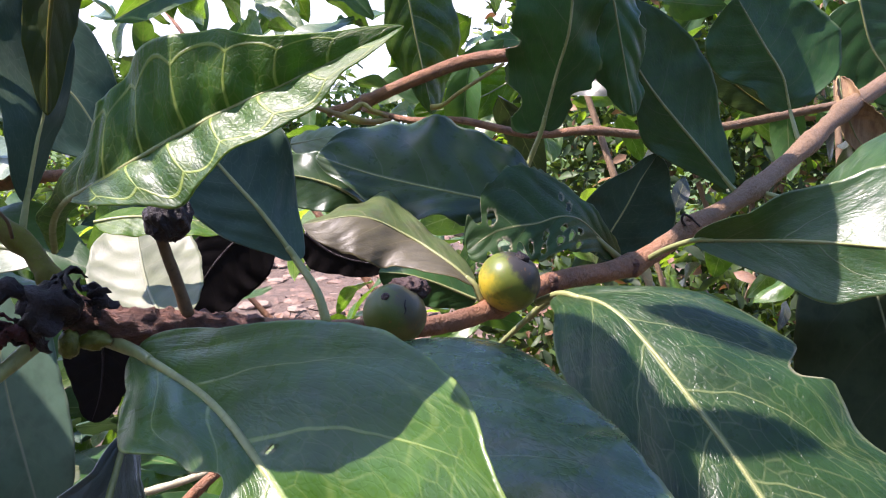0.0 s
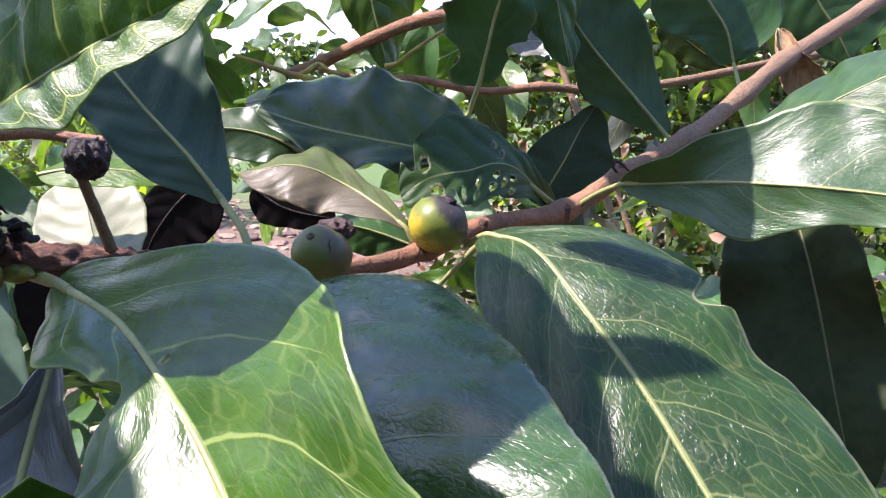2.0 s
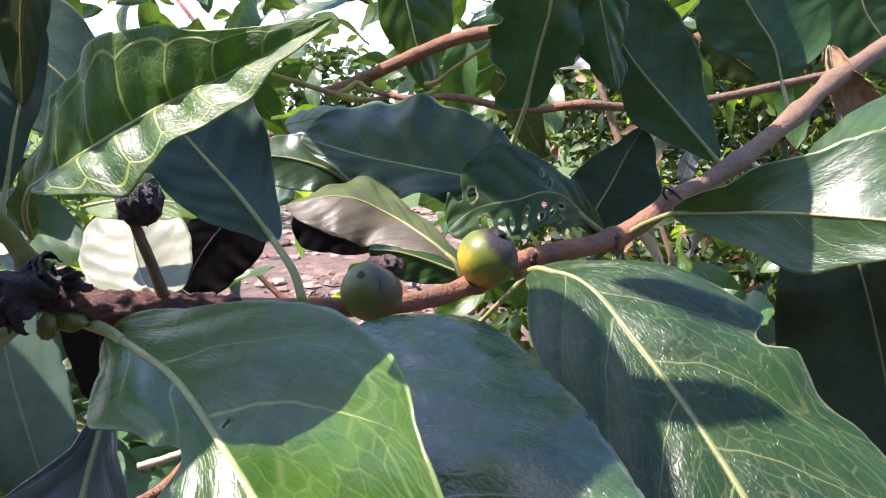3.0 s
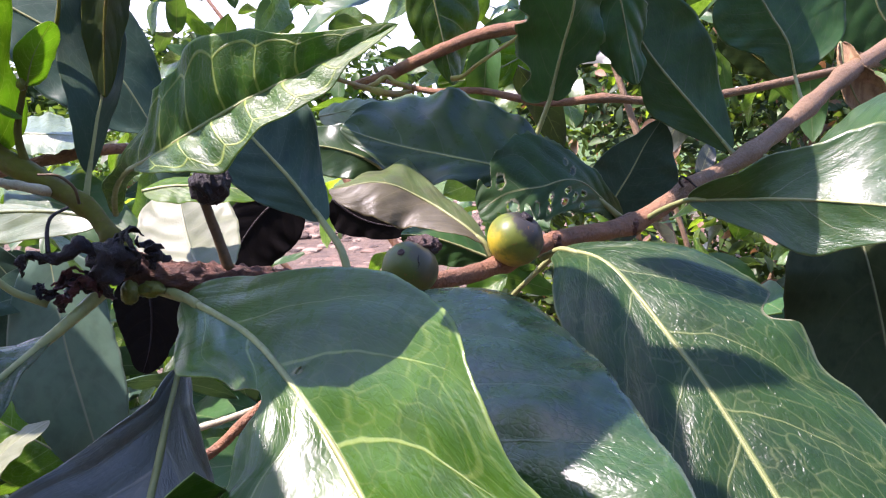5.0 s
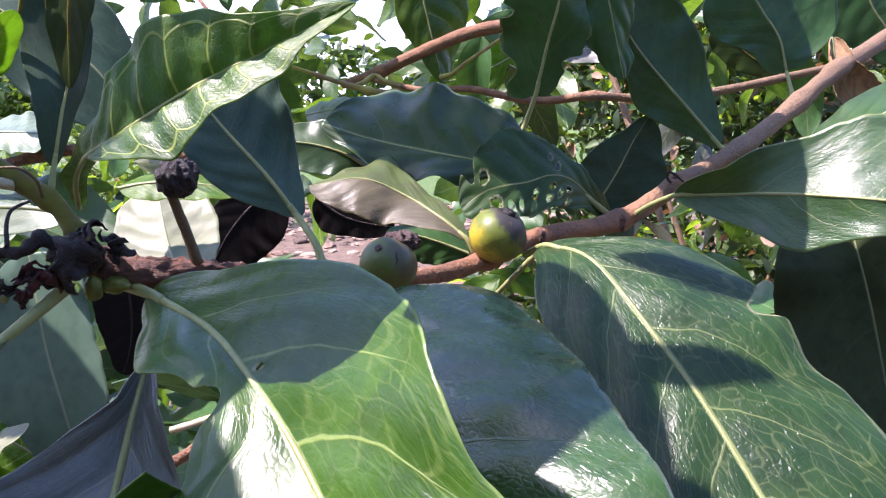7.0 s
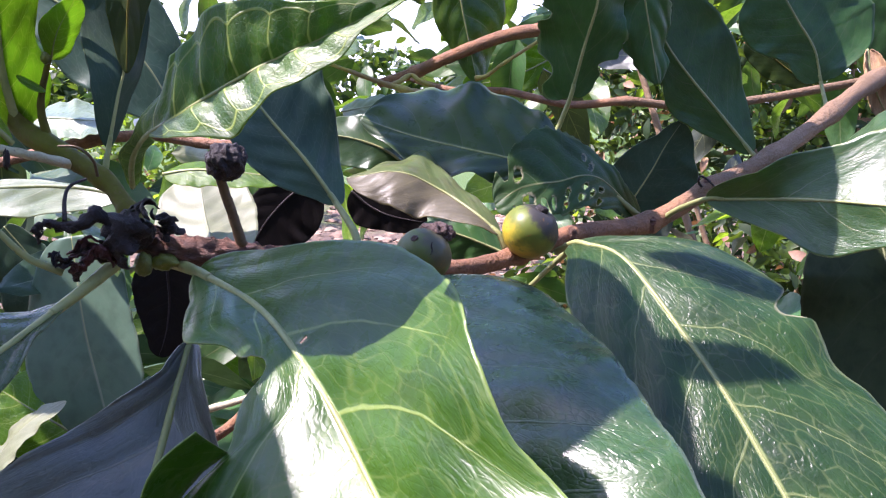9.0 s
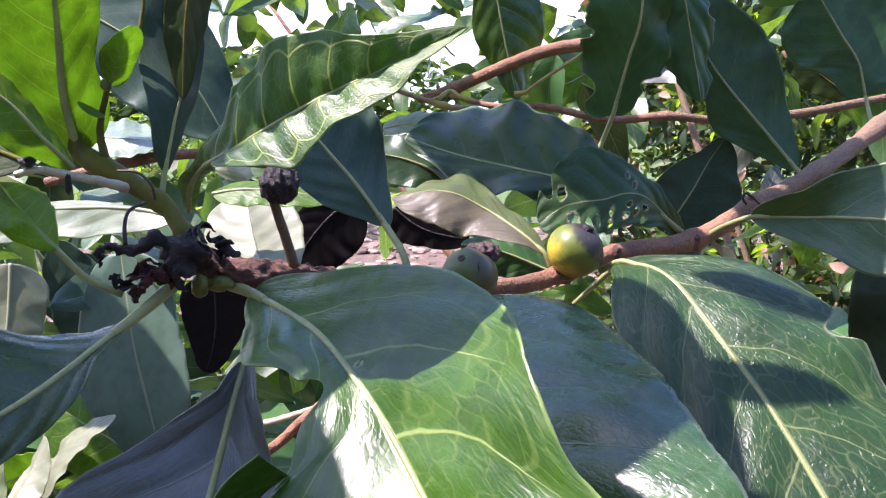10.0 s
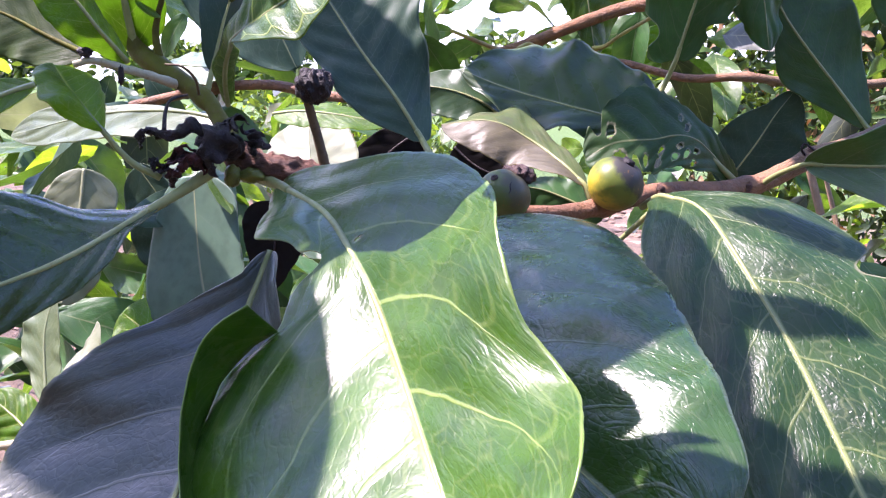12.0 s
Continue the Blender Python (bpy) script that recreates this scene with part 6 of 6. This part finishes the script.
# stems of the shrub that carry the branches and the foliage
shrub = thing("shrub", (0.85, 1.5, 0.0), "brown woody stems of the leafy shrub rising from the soil", "shrub")
end = Vector((0.6071, 0.9500, 1.5690))
rod("trunk", [(0.85, 1.5, -0.05), (0.90, 1.47, 0.4), (0.98, 1.38, 0.95), (0.95, 1.2, 1.45), tuple(end)], [0.030, 0.025, 0.018, 0.013, 0.009], M_BARK, shrub, sides=12, steps=6, rough=0.12)
for tip in ((-0.9, 1.3, 1.15), (-0.5, 1.7, 1.25), (0.0, 1.4, 1.1), (0.4, 1.9, 1.3), (-0.3, 0.9, 1.0), (0.5, 0.95, 1.0), (1.1, 1.7, 1.6), (0.9, 2.2, 1.9), (-0.7, 2.2, 1.75), (0.2, 2.3, 1.95), (-0.7, 1.0, 1.2)):
    a, c = Vector((0.85, 1.5, 0.02)), Vector(tip)
    rod("limb", [a, a.lerp(c, 0.35) + Vector((0, 0.05, -0.12)), a.lerp(c, 0.7) + Vector((0, 0.03, -0.06)), c], [0.017, 0.012, 0.009, 0.004], M_BARK, shrub, sides=8, steps=5, rough=0.15)
rod("limb", [(0.95, 1.2, 1.45), (0.85, 1.15, 1.7), (0.6, 1.1, 1.85)], [0.012, 0.011, 0.010], M_BARK, shrub, sides=10, steps=5, rough=0.15)


def bush(place, radii, n, size, label, seed, mats=((M_FAR, 5), (M_FAR_DARK, 7), (M_LIME, 1), (M_DRYLEAF, 1))):
    r = random.Random(seed)
    top = thing("bush", place, label, "bush", group="bushes round the shrub")
    pts = []
    while len(pts) < n:
        d = Vector((r.uniform(-1, 1), r.uniform(-1, 1), r.uniform(-1, 1)))
        if 0.3 < d.length < 1 and noise.noise(d * 2.3 + Vector((seed, 0, 0))) > -0.18:
            pts.append((place[0] + d.x * radii[0], place[1] + d.y * radii[1], max(0.05, place[2] + radii[2] * (1 + d.z))))
    foliage("crown", "", pts, size, mats, seed, 0.8, parent=top, net=(4, 1))
    for k in range(7):
        e = Vector(place) + Vector((r.uniform(-0.7, 0.7) * radii[0], r.uniform(-0.6, 0.6) * radii[1], radii[2] * r.uniform(1.2, 1.8)))
        s = Vector(place) + Vector((r.uniform(-0.1, 0.1), r.uniform(-0.1, 0.1), -0.05))
        rod("stem", [s, s.lerp(e, 0.4) + Vector((0, 0, 0.1)), e], [0.03, 0.02, 0.006], M_BARK, top, sides=7, steps=4, rough=0.1)
    return top


# unseen bushes added behind and beside the camera to keep sky out of reflections
for place, radii, n, seed in (((-2.05, -0.3, 0), (0.68, 1.15, 1.3), 900, 51), ((2.15, -0.3, 0), (0.72, 1.15, 1.4), 900, 52), ((-1.25, -1.85, 0), (0.9, 0.75, 1.45), 800, 53),
                              ((0.25, -1.95, 0), (0.9, 0.75, 1.55), 800, 54), ((1.7, -1.85, 0), (0.9, 0.75, 1.5), 800, 55)):
    bush(place, radii, n, 0.2, "unseen dense green shrub added to darken reflections on the leaves", seed, ((M_FAR, 3), (M_FAR_DARK, 4)))
bush((0.95, 3.1, 0), (1.1, 0.5, 0.55), 5200, 0.075, "low dark green bush in the shade", 20)
bush((1.6, 4.8, 0), (1.7, 0.8, 1.3), 14000, 0.09, "dense dark green bush in dappled sun", 21)
bush((3.2, 7.5, 0), (3.0, 1.2, 2.4), 9000, 0.12, "tall green bush in dappled sun", 22)
bush((-4.2, 11.0, 0), (2.0, 1.2, 0.8), 2600, 0.15, "low light green bush in the sun", 23, ((M_FAR, 6), (M_LIME, 2)))
for k, x in enumerate(range(-60, 61, 12)):
    bush((x + rng.uniform(-3, 3), 75 + rng.uniform(-6, 6), 0), (8.5, 3, 2.2 + rng.uniform(0, 1.6)), 700, 1.3, "far hazy green trees along the field", 30 + k, ((M_FAR, 4), (M_FAR_DARK, 2)))
foliage("leaf_litter", "dry brown leaf litter scattered on the soil", within(rng, 500, (-3.5, 1.6, 0.03), (3.5, 8.0, 0.07)), 0.10, ((M_DRYLEAF, 3), (M_DARK, 2), (M_PALE, 1)), 61, 0.25, category="litter", net=(5, 1))
foliage("ground_weeds", "low green weeds growing on the bare soil", [(c[0] + rng.gauss(0, 0.12), c[1] + rng.gauss(0, 0.12), rng.uniform(0.03, 0.16)) for c in within(rng, 60, (-3.5, 1.5, 0.0), (3.5, 9.0, 0.01)) for _ in range(14)], 0.09, ((M_FAR, 5), (M_LIME, 1)), 62, 0.7, category="weeds", net=(4, 1))

# clods and stones on the soil
verts, faces, which = [], [], []
bm = bmesh.new()
bmesh.ops.create_icosphere(bm, subdivisions=2, radius=1.0)
ball = [v.co.copy() for v in bm.verts]
tris = [tuple(v.index for v in f.verts) for f in bm.faces]
bm.free()
for x, y, _ in within(rng, 1300, (-4.0, 4.0, 0.0), (1.5, 13.0, 0.01)):
    size, b = rng.uniform(0.02, 0.09) * (0.6 + 0.05 * y), len(verts)
    ground_z = 0.06 * noise.noise(Vector((x * 0.9, y * 0.9, 0)))
    for d in ball:
        q = size * (1 + 0.45 * noise.noise(d * 1.6 + Vector((x * 3, y * 3, 0))))
        verts.append(Vector((x + d.x * q, y + d.y * q, ground_z + d.z * q * 0.4)))
    faces += [tuple(k + b for k in t) for t in tris]
    which += [rng.choices((0, 1, 2), (7, 3, 2))[0]] * len(tris)
clods = mesh_object("soil_clods", verts, faces, M_CLOD, smooth=False)
clods.data.materials.append(M_STONE)
clods.data.materials.append(M_HUMUS)
clods.data.polygons.foreach_set("material_index", which)
tagged(clods, "loose clods and small stones on the bare soil", "clods", kind="stuff")
